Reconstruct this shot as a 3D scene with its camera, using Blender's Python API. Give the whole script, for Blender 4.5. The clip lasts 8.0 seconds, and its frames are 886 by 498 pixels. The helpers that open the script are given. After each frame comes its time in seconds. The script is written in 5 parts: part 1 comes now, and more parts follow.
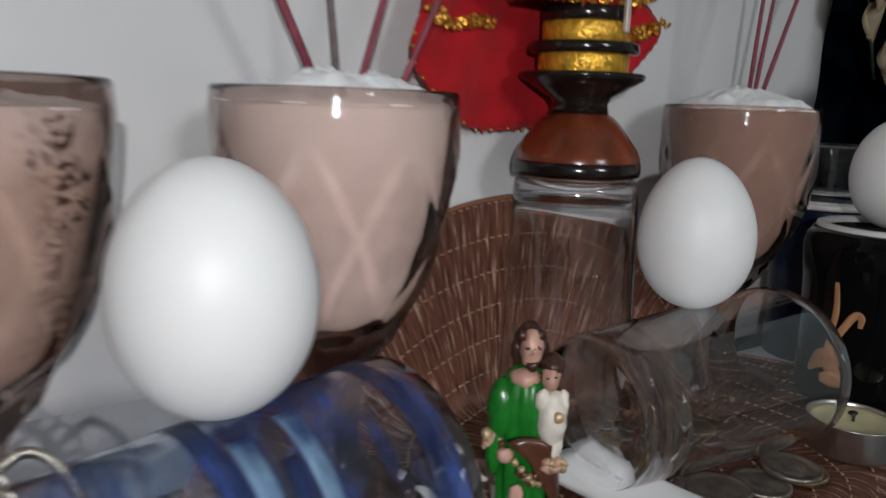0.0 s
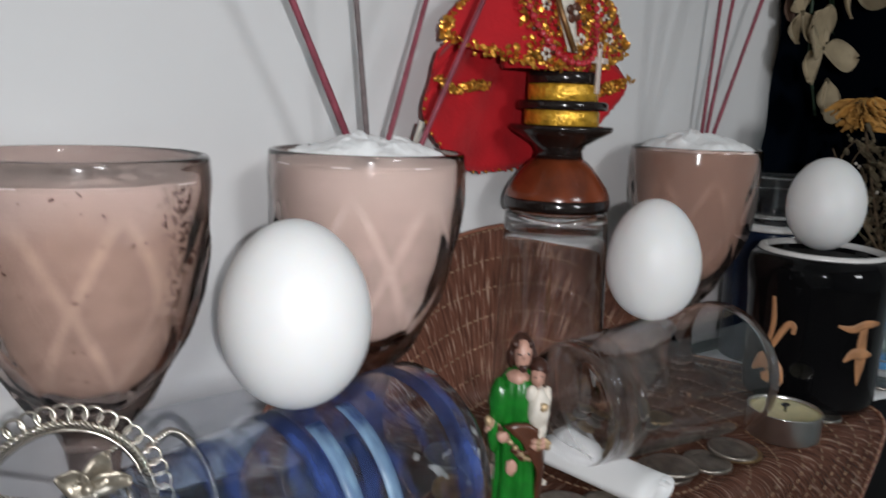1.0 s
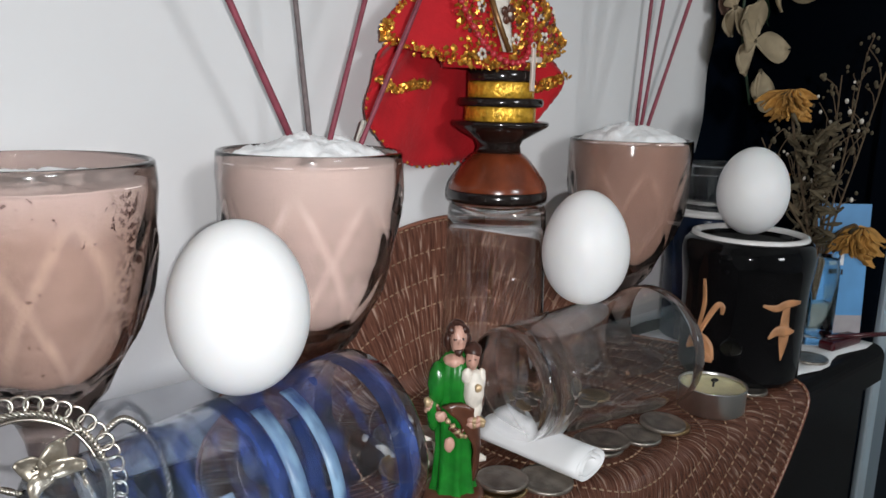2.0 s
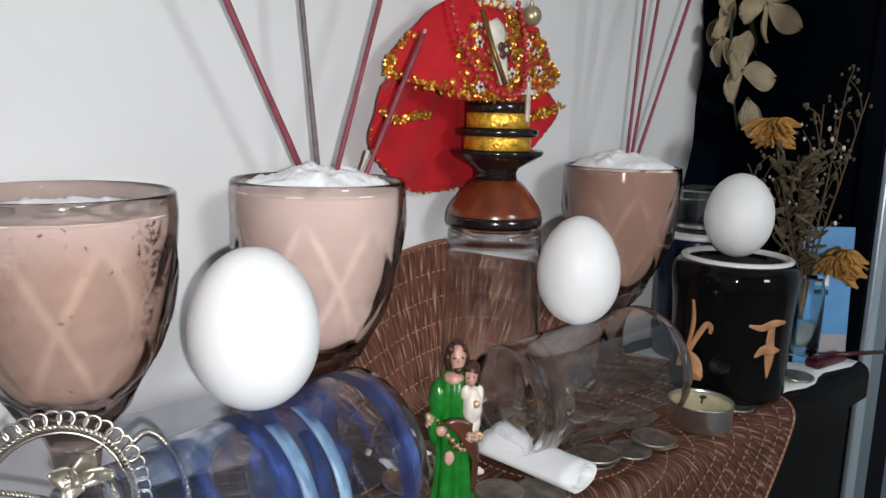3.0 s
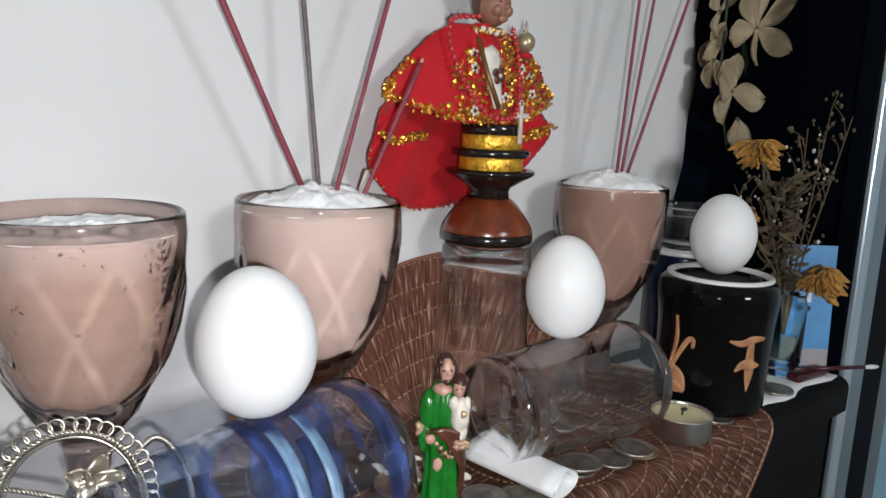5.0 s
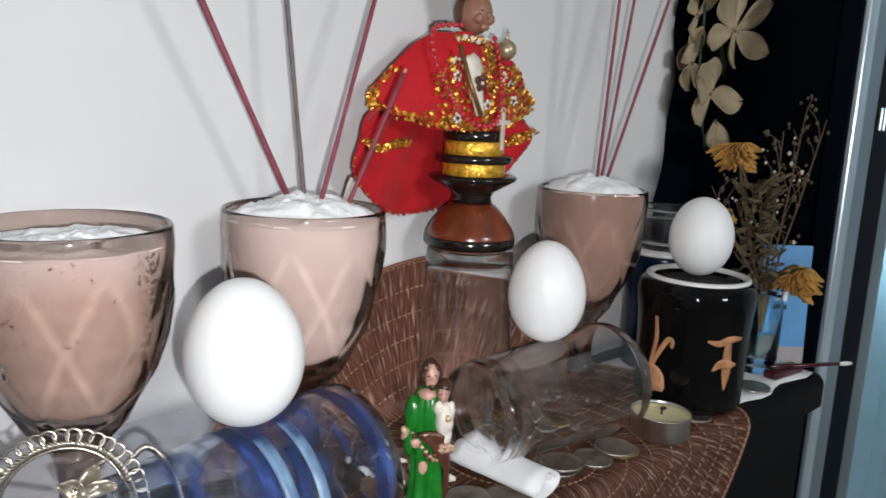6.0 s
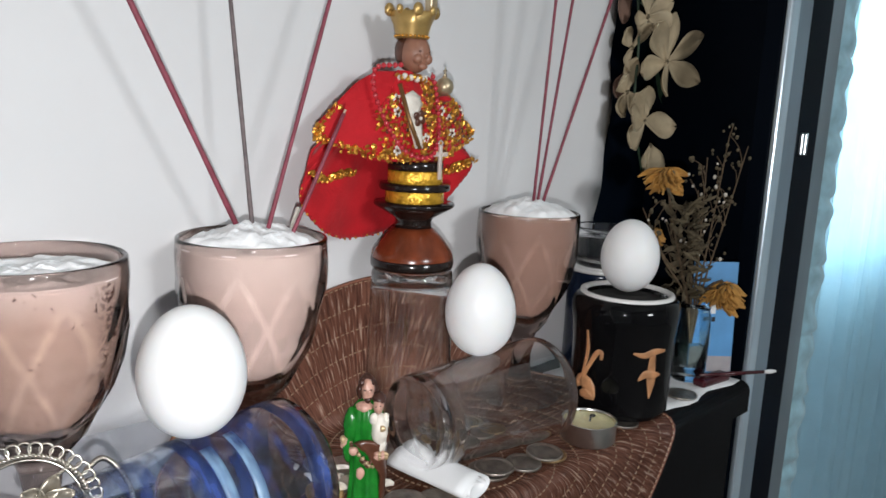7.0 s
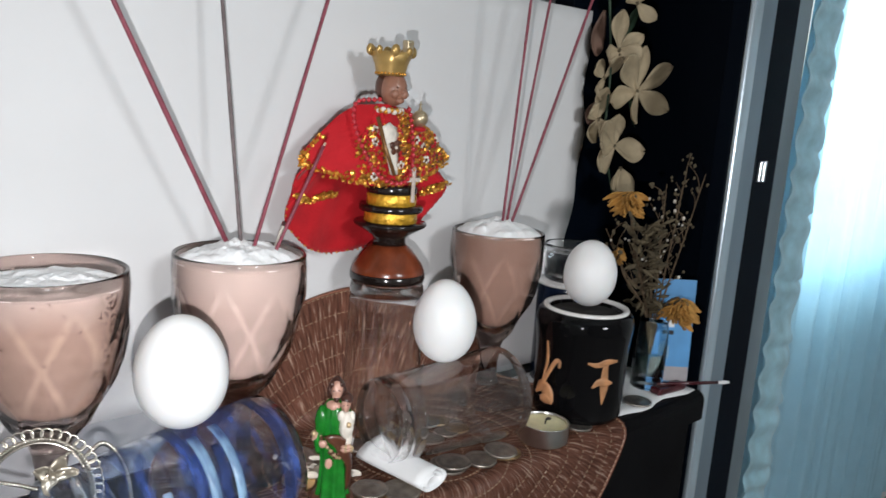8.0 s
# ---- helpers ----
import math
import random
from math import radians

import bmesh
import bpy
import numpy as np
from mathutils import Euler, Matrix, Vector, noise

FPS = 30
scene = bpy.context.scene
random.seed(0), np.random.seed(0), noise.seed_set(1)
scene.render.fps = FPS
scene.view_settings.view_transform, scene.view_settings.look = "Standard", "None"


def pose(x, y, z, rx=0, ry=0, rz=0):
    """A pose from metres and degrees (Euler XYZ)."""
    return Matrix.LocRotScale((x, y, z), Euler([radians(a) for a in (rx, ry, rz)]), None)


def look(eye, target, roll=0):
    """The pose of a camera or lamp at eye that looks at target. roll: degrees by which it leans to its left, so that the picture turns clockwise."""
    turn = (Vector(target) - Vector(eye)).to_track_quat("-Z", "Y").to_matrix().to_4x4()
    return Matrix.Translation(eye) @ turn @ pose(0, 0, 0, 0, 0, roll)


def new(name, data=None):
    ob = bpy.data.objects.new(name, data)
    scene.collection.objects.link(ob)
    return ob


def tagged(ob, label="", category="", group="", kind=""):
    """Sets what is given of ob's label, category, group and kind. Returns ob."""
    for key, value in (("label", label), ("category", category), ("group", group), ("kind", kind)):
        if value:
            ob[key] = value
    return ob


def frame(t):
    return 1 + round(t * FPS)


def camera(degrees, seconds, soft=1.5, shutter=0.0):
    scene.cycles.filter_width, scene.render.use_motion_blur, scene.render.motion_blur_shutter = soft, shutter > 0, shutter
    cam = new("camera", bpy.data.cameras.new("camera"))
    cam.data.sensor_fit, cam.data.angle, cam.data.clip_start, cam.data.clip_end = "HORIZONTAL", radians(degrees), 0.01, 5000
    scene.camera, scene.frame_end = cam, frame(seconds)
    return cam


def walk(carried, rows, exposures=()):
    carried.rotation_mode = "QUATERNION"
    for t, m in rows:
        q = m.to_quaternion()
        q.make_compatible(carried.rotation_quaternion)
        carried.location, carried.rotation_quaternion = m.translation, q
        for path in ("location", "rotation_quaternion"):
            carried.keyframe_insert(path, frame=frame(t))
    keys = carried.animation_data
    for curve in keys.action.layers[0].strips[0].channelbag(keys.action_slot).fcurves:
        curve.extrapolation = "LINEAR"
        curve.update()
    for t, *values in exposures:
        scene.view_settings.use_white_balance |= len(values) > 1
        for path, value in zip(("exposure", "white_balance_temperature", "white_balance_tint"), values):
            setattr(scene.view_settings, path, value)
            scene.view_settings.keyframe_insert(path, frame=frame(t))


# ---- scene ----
cam = camera(60.7, 8.0, shutter=0.4)
METRES, EYE, TILT, LEAN, TURN = 0.27, 0.905, -11.0, -2.0, 0.0
ROWS = [
    (0.0, 0.0, 0.0, 0.0, -0.0, 0.0, 0.0),
    (0.5, -0.0672, -0.2058, 0.0469, 0.21, 0.79, 0.53),
    (1.0, -0.0426, -0.2463, 0.0377, -1.41, 0.21, 0.24),
    (1.5, 0.0011, -0.2787, 0.0377, -3.45, -1.32, 1.54),
    (3.0, -0.0057, -0.3957, 0.0606, -3.86, 0.37, 1.23),
    (3.5, -0.0119, -0.4325, 0.0697, -3.88, 0.21, 0.52),
    (4.0, -0.009, -0.4401, 0.0773, -3.99, -0.1, 0.54),
    (4.5, 0.0069, -0.4564, 0.0788, -3.67, 0.04, 0.8),
    (6.0, 0.0034, -0.4987, 0.1175, -5.0, -0.14, 0.51),
    (6.5, 0.0196, -0.5467, 0.1156, -6.06, 0.54, 0.71),
    (7.0, 0.0719, -0.6453, 0.1572, -6.79, 0.2, 0.69),
    (7.5, 0.1076, -0.7929, 0.1744, -4.9, 0.17, 0.54),
    (8.0, 0.1473, -0.8564, 0.2074, -6.13, 0.0, -0.85),
]
# the quicker turns between those: seconds, eye, target, roll
TURNS = [
    (0.3, (-0.015, -0.040, 0.919), (-0.032, 1.926, 0.556), 1.8),
    (0.7, (-0.020, -0.055, 0.928), (0.024, 1.914, 0.580), 1.2),
    (1.2, (-0.003, -0.067, 0.924), (0.092, 1.887, 0.508), 2.8),
    (1.7, (0.000, -0.076, 0.932), (0.135, 1.875, 0.511), 1.3),
    (2.8, (-0.002, -0.099, 0.940), (0.153, 1.862, 0.578), 1.7),
    (4.7, (0.001, -0.119, 0.951), (0.147, 1.842, 0.587), 2.7),
    (5.8, (-0.006, -0.123, 0.961), (0.141, 1.838, 0.596), 1.7),
]
PATH = [(t, look(eye, target, roll)) for t, eye, target, roll in TURNS]
PATH += [(t, pose(0, 0, EYE, TILT, LEAN, TURN) @ pose(METRES * x, METRES * y, METRES * z, 90 + pitch, roll, yaw)) for t, x, y, z, yaw, pitch, roll in ROWS]
walk(cam, sorted(PATH, key=lambda row: row[0]),
     [(0.0, -1.14), (0.5, -1.00), (1.0, -0.86), (1.5, -0.64), (3.5, -0.47), (6.5, -0.39), (8.0, -0.29)])

# ---- light ----
# the shelf's own axes: s runs along the shelf, n out of the wall towards the room
U, N, Z = Vector((0.8, 0.6, 0)), Vector((0.6, -0.8, 0)), Vector((0, 0, 1))
YAW = math.degrees(math.atan2(0.6, 0.8))
TOP, MAT, WALL = 0.757, 0.760, -0.268


def A(s, n, z):
    return U * s + N * n + Z * z


def place(s, n, z, turn=0):
    """A pose on the shelf: x along the shelf, y to the wall, z up."""
    return Matrix.Translation(A(s, n, z)) @ pose(0, 0, 0, 0, 0, YAW + turn)


world = bpy.data.worlds.new("world")
scene.world = world
world.use_nodes = True
sky = world.node_tree.nodes.new("ShaderNodeTexSky")
sky.sky_type, sky.sun_disc, sky.sun_elevation, sky.sun_rotation = "NISHITA", False, radians(40), radians(30)
world.node_tree.nodes["Background"].inputs[1].default_value = 0.12
world.node_tree.links.new(sky.outputs[0], world.node_tree.nodes["Background"].inputs[0])


def area_lamp(name, eye, target, w, h, power, colour):
    data = bpy.data.lights.new(name, "AREA")
    data.shape, data.size, data.size_y, data.energy, data.color = "ELLIPSE" if w < 0.05 else "RECTANGLE", w, h, power, colour
    ob = new(name, data)
    ob.matrix_world = look(eye, target)
    return ob


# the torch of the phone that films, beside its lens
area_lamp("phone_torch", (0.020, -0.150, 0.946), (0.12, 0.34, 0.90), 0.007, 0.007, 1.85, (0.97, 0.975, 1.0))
# daylight in the window's opening, behind the curtain
area_lamp("window_daylight", A(1.50, -0.52, 1.37), A(1.50, 0.5, 1.35), 0.8, 1.20, 39.0, (0.88, 0.96, 1.0))
# unseen fill lamp, added in an opening across the room to brighten the shelf
area_lamp("far_fill_lamp", A(0.2, 2.38, 1.62), A(0.2, 0.0, 1.2), 0.44, 0.40, 33.0, (0.94, 0.97, 1.0))


# ---- materials ----
def material(name, colour, rough=0.5, metal=0.0, vary=0.12, scale=60.0, bump=0.0, bump_scale=300.0, stretch=(1, 1, 1), **more):
    m = bpy.data.materials.new(name)
    m.use_nodes = True
    nt = m.node_tree
    p = nt.nodes["Principled BSDF"]
    p.inputs["Roughness"].default_value, p.inputs["Metallic"].default_value = rough, metal
    for key, value in more.items():
        p.inputs[key.replace("_", " ")].default_value = value
    co = nt.nodes.new("ShaderNodeTexCoord")
    mp = nt.nodes.new("ShaderNodeMapping")
    mp.inputs["Scale"].default_value = stretch
    nt.links.new(co.outputs["Object"], mp.inputs[0])
    nz = nt.nodes.new("ShaderNodeTexNoise")
    nz.inputs["Scale"].default_value, nz.inputs["Detail"].default_value = scale, 5
    nt.links.new(mp.outputs[0], nz.inputs["Vector"])
    ramp = nt.nodes.new("ShaderNodeValToRGB")
    c = Vector(colour)
    ramp.color_ramp.elements[0].position, ramp.color_ramp.elements[1].position = 0.3, 0.7
    ramp.color_ramp.elements[0].color = (*(c * (1 - vary)), 1)
    ramp.color_ramp.elements[1].color = (*[min(1, v) for v in c * (1 + vary)], 1)
    nt.links.new(nz.outputs["Fac"], ramp.inputs[0])
    nt.links.new(ramp.outputs[0], p.inputs["Base Color"])
    if bump:
        n2 = nt.nodes.new("ShaderNodeTexNoise")
        n2.inputs["Scale"].default_value, n2.inputs["Detail"].default_value = bump_scale, 4
        nt.links.new(mp.outputs[0], n2.inputs["Vector"])
        b = nt.nodes.new("ShaderNodeBump")
        b.inputs["Strength"].default_value, b.inputs["Distance"].default_value = bump, 0.001
        nt.links.new(n2.outputs["Fac"], b.inputs["Height"])
        nt.links.new(b.outputs[0], p.inputs["Normal"])
    return m


def glass(name, colour, ior=1.48, rough=0.0):
    return material(name, colour, rough, vary=0.03, scale=30, Transmission_Weight=1.0, IOR=ior)


M_wall = material("white_sheet", (0.62, 0.615, 0.615), 0.6, vary=0.03, scale=8, bump=0.08, bump_scale=40)
M_plaster = material("room_plaster", (0.72, 0.72, 0.70), 0.8, vary=0.06, scale=3, bump=0.1)
M_floor = material("floor_tile", (0.28, 0.26, 0.24), 0.3, vary=0.15, scale=6)
M_ceil = material("ceiling_paint", (0.7, 0.7, 0.68), 0.85, vary=0.04, scale=3)
M_black = material("black_lacquer", (0.003, 0.003, 0.0035), 0.35, vary=0.4, scale=14, bump=0.02, Specular_IOR_Level=0.04)
M_navy = material("dark_glass", (0.0016, 0.0032, 0.0065), 0.45, vary=0.2, scale=9, Specular_IOR_Level=0.03)
M_grey = material("grey_board", (0.30, 0.30, 0.31), 0.5, vary=0.1, scale=40)
M_cloth = material("grey_cloth", (0.16, 0.16, 0.165), 0.8, vary=0.1, scale=40, bump=0.2)
M_steel = material("dull_steel", (0.22, 0.28, 0.33), 0.34, 0.6, vary=0.25, scale=10, stretch=(1, 1, 0.3))
M_strip = material("grey_green_strip", (0.22, 0.27, 0.30), 0.35, 0.6, Specular_IOR_Level=0.4, vary=0.25, scale=12, stretch=(1, 1, 0.25))
M_alu = material("aluminium", (0.55, 0.58, 0.62), 0.28, 1.0, vary=0.12, scale=50, stretch=(1, 1, 0.1))
M_edge = material("bright_edge", (0.50, 0.58, 0.64), 0.30, 0.7, vary=0.3, scale=26, stretch=(1, 1, 0.25))
M_egg = material("egg_shell", (0.80, 0.795, 0.79), 0.45, vary=0.02, scale=40, bump=0.05, bump_scale=900, Subsurface_Weight=0.15, Subsurface_Radius=(0.003, 0.002, 0.0015))


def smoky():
    """Smoky glass; the paler look of the raised lines is put into its tint."""
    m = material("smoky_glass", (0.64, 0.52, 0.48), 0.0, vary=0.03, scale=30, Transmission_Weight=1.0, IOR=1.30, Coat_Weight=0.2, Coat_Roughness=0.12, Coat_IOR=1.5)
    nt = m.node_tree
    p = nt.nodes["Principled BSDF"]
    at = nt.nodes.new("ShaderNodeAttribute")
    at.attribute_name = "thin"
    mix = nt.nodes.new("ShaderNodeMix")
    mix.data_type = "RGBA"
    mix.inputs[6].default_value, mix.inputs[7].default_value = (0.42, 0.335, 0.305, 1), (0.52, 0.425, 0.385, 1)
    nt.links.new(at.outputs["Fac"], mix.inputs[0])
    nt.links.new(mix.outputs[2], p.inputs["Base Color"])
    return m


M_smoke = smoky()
M_clear = material("clear_glass", (0.90, 0.905, 0.91), 0.0, vary=0.02, scale=30, Transmission_Weight=1.0, IOR=1.46, Coat_Weight=0.5)
M_blue_clear = material("blue_tinted_glass", (0.74, 0.84, 0.97), 0.0, vary=0.03, scale=30, Transmission_Weight=1.0, IOR=1.46, Coat_Weight=0.5)
M_salt = material("salt", (0.94, 0.94, 0.94), 0.75, vary=0.03, scale=700, bump=0.22, bump_scale=900)


def packed(name, lower_tone, dry, line, specks=False):
    """Packed salt: below a wavering line moist and browned, with the thicker glass's darkening put into its colour; dry
    and white above; rusty crust on one side.
    """
    m = material(name, lower_tone, 0.8, vary=0.10, scale=110, bump=0.3, bump_scale=700)
    nt = m.node_tree
    p = nt.nodes["Principled BSDF"]
    out = p.inputs["Base Color"].links[0].from_socket
    co = nt.nodes.new("ShaderNodeTexCoord")
    sep = nt.nodes.new("ShaderNodeSeparateXYZ")
    nt.links.new(co.outputs["Object"], sep.inputs[0])

    def noise_at(scale, detail=3):
        nz = nt.nodes.new("ShaderNodeTexNoise")
        nz.inputs["Scale"].default_value, nz.inputs["Detail"].default_value = scale, detail
        nt.links.new(co.outputs["Object"], nz.inputs["Vector"])
        return nz.outputs["Fac"]

    def span(value, lo, hi):
        r = nt.nodes.new("ShaderNodeMapRange")
        r.inputs[1].default_value, r.inputs[2].default_value = lo, hi
        nt.links.new(value, r.inputs[0])
        return r.outputs[0]

    def calc(op, a, b):
        n = nt.nodes.new("ShaderNodeMath")
        n.operation = op
        for k, v in enumerate((a, b)):
            if isinstance(v, float):
                n.inputs[k].default_value = v
            else:
                nt.links.new(v, n.inputs[k])
        return n.outputs[0]

    def blend(fac, a, colour):
        mix = nt.nodes.new("ShaderNodeMix")
        mix.data_type = "RGBA"
        nt.links.new(fac, mix.inputs[0])
        nt.links.new(a, mix.inputs[6])
        mix.inputs[7].default_value = (*colour, 1)
        return mix.outputs[2]
    level = calc("ADD", sep.outputs["Z"], calc("MULTIPLY", noise_at(45.0), 0.02))
    # browner tone below also carries the darkening of the thicker glass
    out = blend(span(level, line - 0.004, line + 0.014), out, dry)
    if specks:
        side = calc("ADD", calc("MULTIPLY", sep.outputs["X"], 0.89), calc("MULTIPLY", sep.outputs["Y"], -0.45))
        crust = calc("MULTIPLY", span(noise_at(520.0), 0.49, 0.54), span(side, 0.014, 0.022))
        crust = calc("MULTIPLY", crust, span(noise_at(75.0), 0.42, 0.52))
        few = calc("MULTIPLY", span(noise_at(430.0), 0.63, 0.67), span(noise_at(90.0, 1), 0.50, 0.60))
        out = blend(calc("MAXIMUM", crust, few), out, (0.07, 0.026, 0.018))
    else:
        out = blend(span(noise_at(520.0, 1), 0.72, 0.76), out, (0.95, 0.94, 0.93))
    nt.links.new(out, p.inputs["Base Color"])
    return m


M_fill = packed("packed_salt", (0.86, 0.82, 0.80), (0.95, 0.94, 0.93), 0.132)
M_tan = packed("browned_salt", (0.46, 0.36, 0.31), (0.70, 0.66, 0.62), 0.158)
M_stained = packed("stained_salt", (0.60, 0.52, 0.47), (0.86, 0.84, 0.83), 0.139, True)
M_stick = material("red_incense", (0.20, 0.035, 0.055), 0.6, vary=0.25, scale=150, bump=0.2)
M_burnt = material("bare_stick", (0.45, 0.30, 0.22), 0.7, vary=0.2, scale=200)
M_blueD = material("cobalt_enamel", (0.020, 0.038, 0.12), 0.4, vary=0.6, scale=90, Alpha=0.45, Specular_IOR_Level=0.15)


def wash_material():
    """Watercolour blotches in rings round the glass, bare glass between."""
    m = material("blue_wash", (0.034, 0.060, 0.19), 0.35, vary=0.5, scale=70, Specular_IOR_Level=0.2)
    nt = m.node_tree
    p = nt.nodes["Principled BSDF"]
    co = nt.nodes.new("ShaderNodeTexCoord")
    total = None
    for stretch, lo, hi in (((16, 16, 95), 0.42, 0.60), ((60, 60, 170), 0.36, 0.62)):
        mp = nt.nodes.new("ShaderNodeMapping")
        mp.inputs["Scale"].default_value = stretch
        nz = nt.nodes.new("ShaderNodeTexNoise")
        nz.inputs["Scale"].default_value, nz.inputs["Detail"].default_value = 1.0, 3
        r = nt.nodes.new("ShaderNodeMapRange")
        r.inputs[1].default_value, r.inputs[2].default_value = lo, hi
        nt.links.new(co.outputs["Object"], mp.inputs[0])
        nt.links.new(mp.outputs[0], nz.inputs["Vector"])
        nt.links.new(nz.outputs["Fac"], r.inputs[0])
        if total is None:
            total = r.outputs[0]
        else:
            mul = nt.nodes.new("ShaderNodeMath")
            mul.operation = "MULTIPLY"
            nt.links.new(total, mul.inputs[0])
            nt.links.new(r.outputs[0], mul.inputs[1])
            total = mul.outputs[0]
    top = nt.nodes.new("ShaderNodeMath")
    top.operation = "MULTIPLY"
    top.inputs[1].default_value = 0.85
    nt.links.new(total, top.inputs[0])
    nt.links.new(top.outputs[0], p.inputs["Alpha"])
    return m


M_wash = wash_material()
M_blueT = material("thin_blue_enamel", (0.30, 0.42, 0.60), 0.35, vary=0.2, scale=90, Alpha=0.45)
M_blueL = material("pale_blue_enamel", (0.21, 0.34, 0.48), 0.35, vary=0.06, scale=90)
M_mug = material("black_glaze", (0.003, 0.003, 0.0035), 0.06, vary=0.3, scale=20, Specular_IOR_Level=0.22)
M_rim = material("white_glaze", (0.72, 0.70, 0.68), 0.2, vary=0.05, scale=80)
M_bronze = material("bronze_paint", (0.42, 0.20, 0.09), 0.45, vary=0.3, scale=120)
M_dark = material("dark_ash", (0.02, 0.018, 0.017), 0.8, vary=0.4, scale=200)
M_tin = material("tealight_tin", (0.62, 0.60, 0.58), 0.3, 1.0, vary=0.1, scale=60, bump=0.15)
M_wax = material("old_wax", (0.60, 0.55, 0.33), 0.4, vary=0.15, scale=80, bump=0.2, Subsurface_Weight=0.2, Subsurface_Radius=(0.004, 0.003, 0.001))
M_coin = material("nickel_coin", (0.36, 0.32, 0.28), 0.3, 0.9, vary=0.3, scale=150, bump=0.5, bump_scale=350)
M_brass = material("brass_coin", (0.55, 0.38, 0.20), 0.32, 1.0, vary=0.3, scale=150, bump=0.5, bump_scale=350)
M_paper = material("white_paper", (0.76, 0.76, 0.76), 0.6, vary=0.04, scale=50, bump=0.1, bump_scale=90)
M_wood = material("stained_wood", (0.16, 0.035, 0.012), 0.22, vary=0.4, scale=70, stretch=(1, 1, 0.3), bump=0.05)
M_ebony = material("black_paint", (0.012, 0.008, 0.007), 0.15, vary=0.3, scale=60)
M_gold = material("gold_foil", (0.72, 0.40, 0.04), 0.25, 0.55, vary=0.4, scale=220, bump=0.9, bump_scale=420)
M_foil = material("gilt_foil", (0.64, 0.31, 0.05), 0.32, 0.8, vary=0.4, scale=220)
M_pale_gold = material("pale_gold", (0.50, 0.40, 0.26), 0.35, 0.7, vary=0.2, scale=120)
M_velvet = material("red_velvet", (0.42, 0.006, 0.012), 0.75, vary=0.18, scale=60, bump=0.35, bump_scale=500, Sheen_Weight=0.1, Specular_IOR_Level=0.25)
M_skin = material("painted_brown", (0.27, 0.125, 0.08), 0.4, vary=0.12, scale=120)
M_cream = material("cream_cloth", (0.68, 0.62, 0.54), 0.5, vary=0.12, scale=200, bump=0.4)
M_bead = material("red_bead", (0.42, 0.03, 0.04), 0.2, vary=0.2, scale=120)
M_oldbrass = material("old_brass", (0.20, 0.10, 0.035), 0.35, 0.5, vary=0.2, scale=120)
M_bronzy = material("dull_gold", (0.45, 0.29, 0.10), 0.32, 0.6, vary=0.2, scale=120)
M_silver = material("silver_wire", (0.54, 0.50, 0.44), 0.25, 1.0, vary=0.2, scale=200)
M_pewter = material("pale_pewter", (0.62, 0.52, 0.46), 0.4, 0.3, vary=0.1, scale=200)
M_champ = material("champagne_metal", (0.34, 0.30, 0.24), 0.35, 0.7, vary=0.25, scale=160, bump=0.3)
M_green = material("green_enamel", (0.009, 0.15, 0.015), 0.25, vary=0.25, scale=140, bump=0.15)
M_oldgold = material("old_gilt_paint", (0.42, 0.30, 0.17), 0.4, 0.3, vary=0.35, scale=300)
M_flesh = material("painted_pink", (0.50, 0.28, 0.215), 0.4, vary=0.12, scale=200)
M_darkhair = material("dark_brown_paint", (0.045, 0.016, 0.010), 0.35, vary=0.3, scale=140)
M_brownp = material("brown_enamel", (0.085, 0.030, 0.016), 0.3, vary=0.3, scale=140)
M_leafgreen = material("dull_green_leaf", (0.020, 0.045, 0.022), 0.6, vary=0.3, scale=60)
M_blush = material("faded_pink_leaf", (0.15, 0.085, 0.06), 0.7, vary=0.3, scale=50, bump=0.2)
M_petal = material("cream_petal", (0.34, 0.27, 0.17), 0.7, vary=0.25, scale=50, bump=0.2, bump_scale=160)
M_yellow = material("dried_yellow_petal", (0.42, 0.21, 0.045), 0.75, vary=0.4, scale=90, bump=0.3)
M_twig = material("dry_twig", (0.10, 0.065, 0.035), 0.8, vary=0.35, scale=200)
M_leaf = material("dried_leaf", (0.085, 0.065, 0.035), 0.8, vary=0.45, scale=120, bump=0.3)
M_bluejar = material("navy_enamel", (0.006, 0.012, 0.030), 0.2, vary=0.3, scale=30, Specular_IOR_Level=0.3)
M_greystick = material("grey_incense", (0.13, 0.10, 0.10), 0.7, vary=0.3, scale=200)
M_vase = glass("greyish_glass", (0.62, 0.70, 0.72), 1.42, 0.05)
M_murky = glass("murky_water", (0.30, 0.36, 0.30), 1.33, 0.1)
M_card = material("blue_card", (0.10, 0.30, 0.58), 0.4, vary=0.25, scale=18)
M_sand = material("sandy_print", (0.36, 0.33, 0.34), 0.5, vary=0.15, scale=60)
M_maroon = material("maroon_lacquer", (0.05, 0.006, 0.010), 0.25, vary=0.25, scale=100)
M_water = glass("water", (0.93, 0.96, 0.98), 1.33)


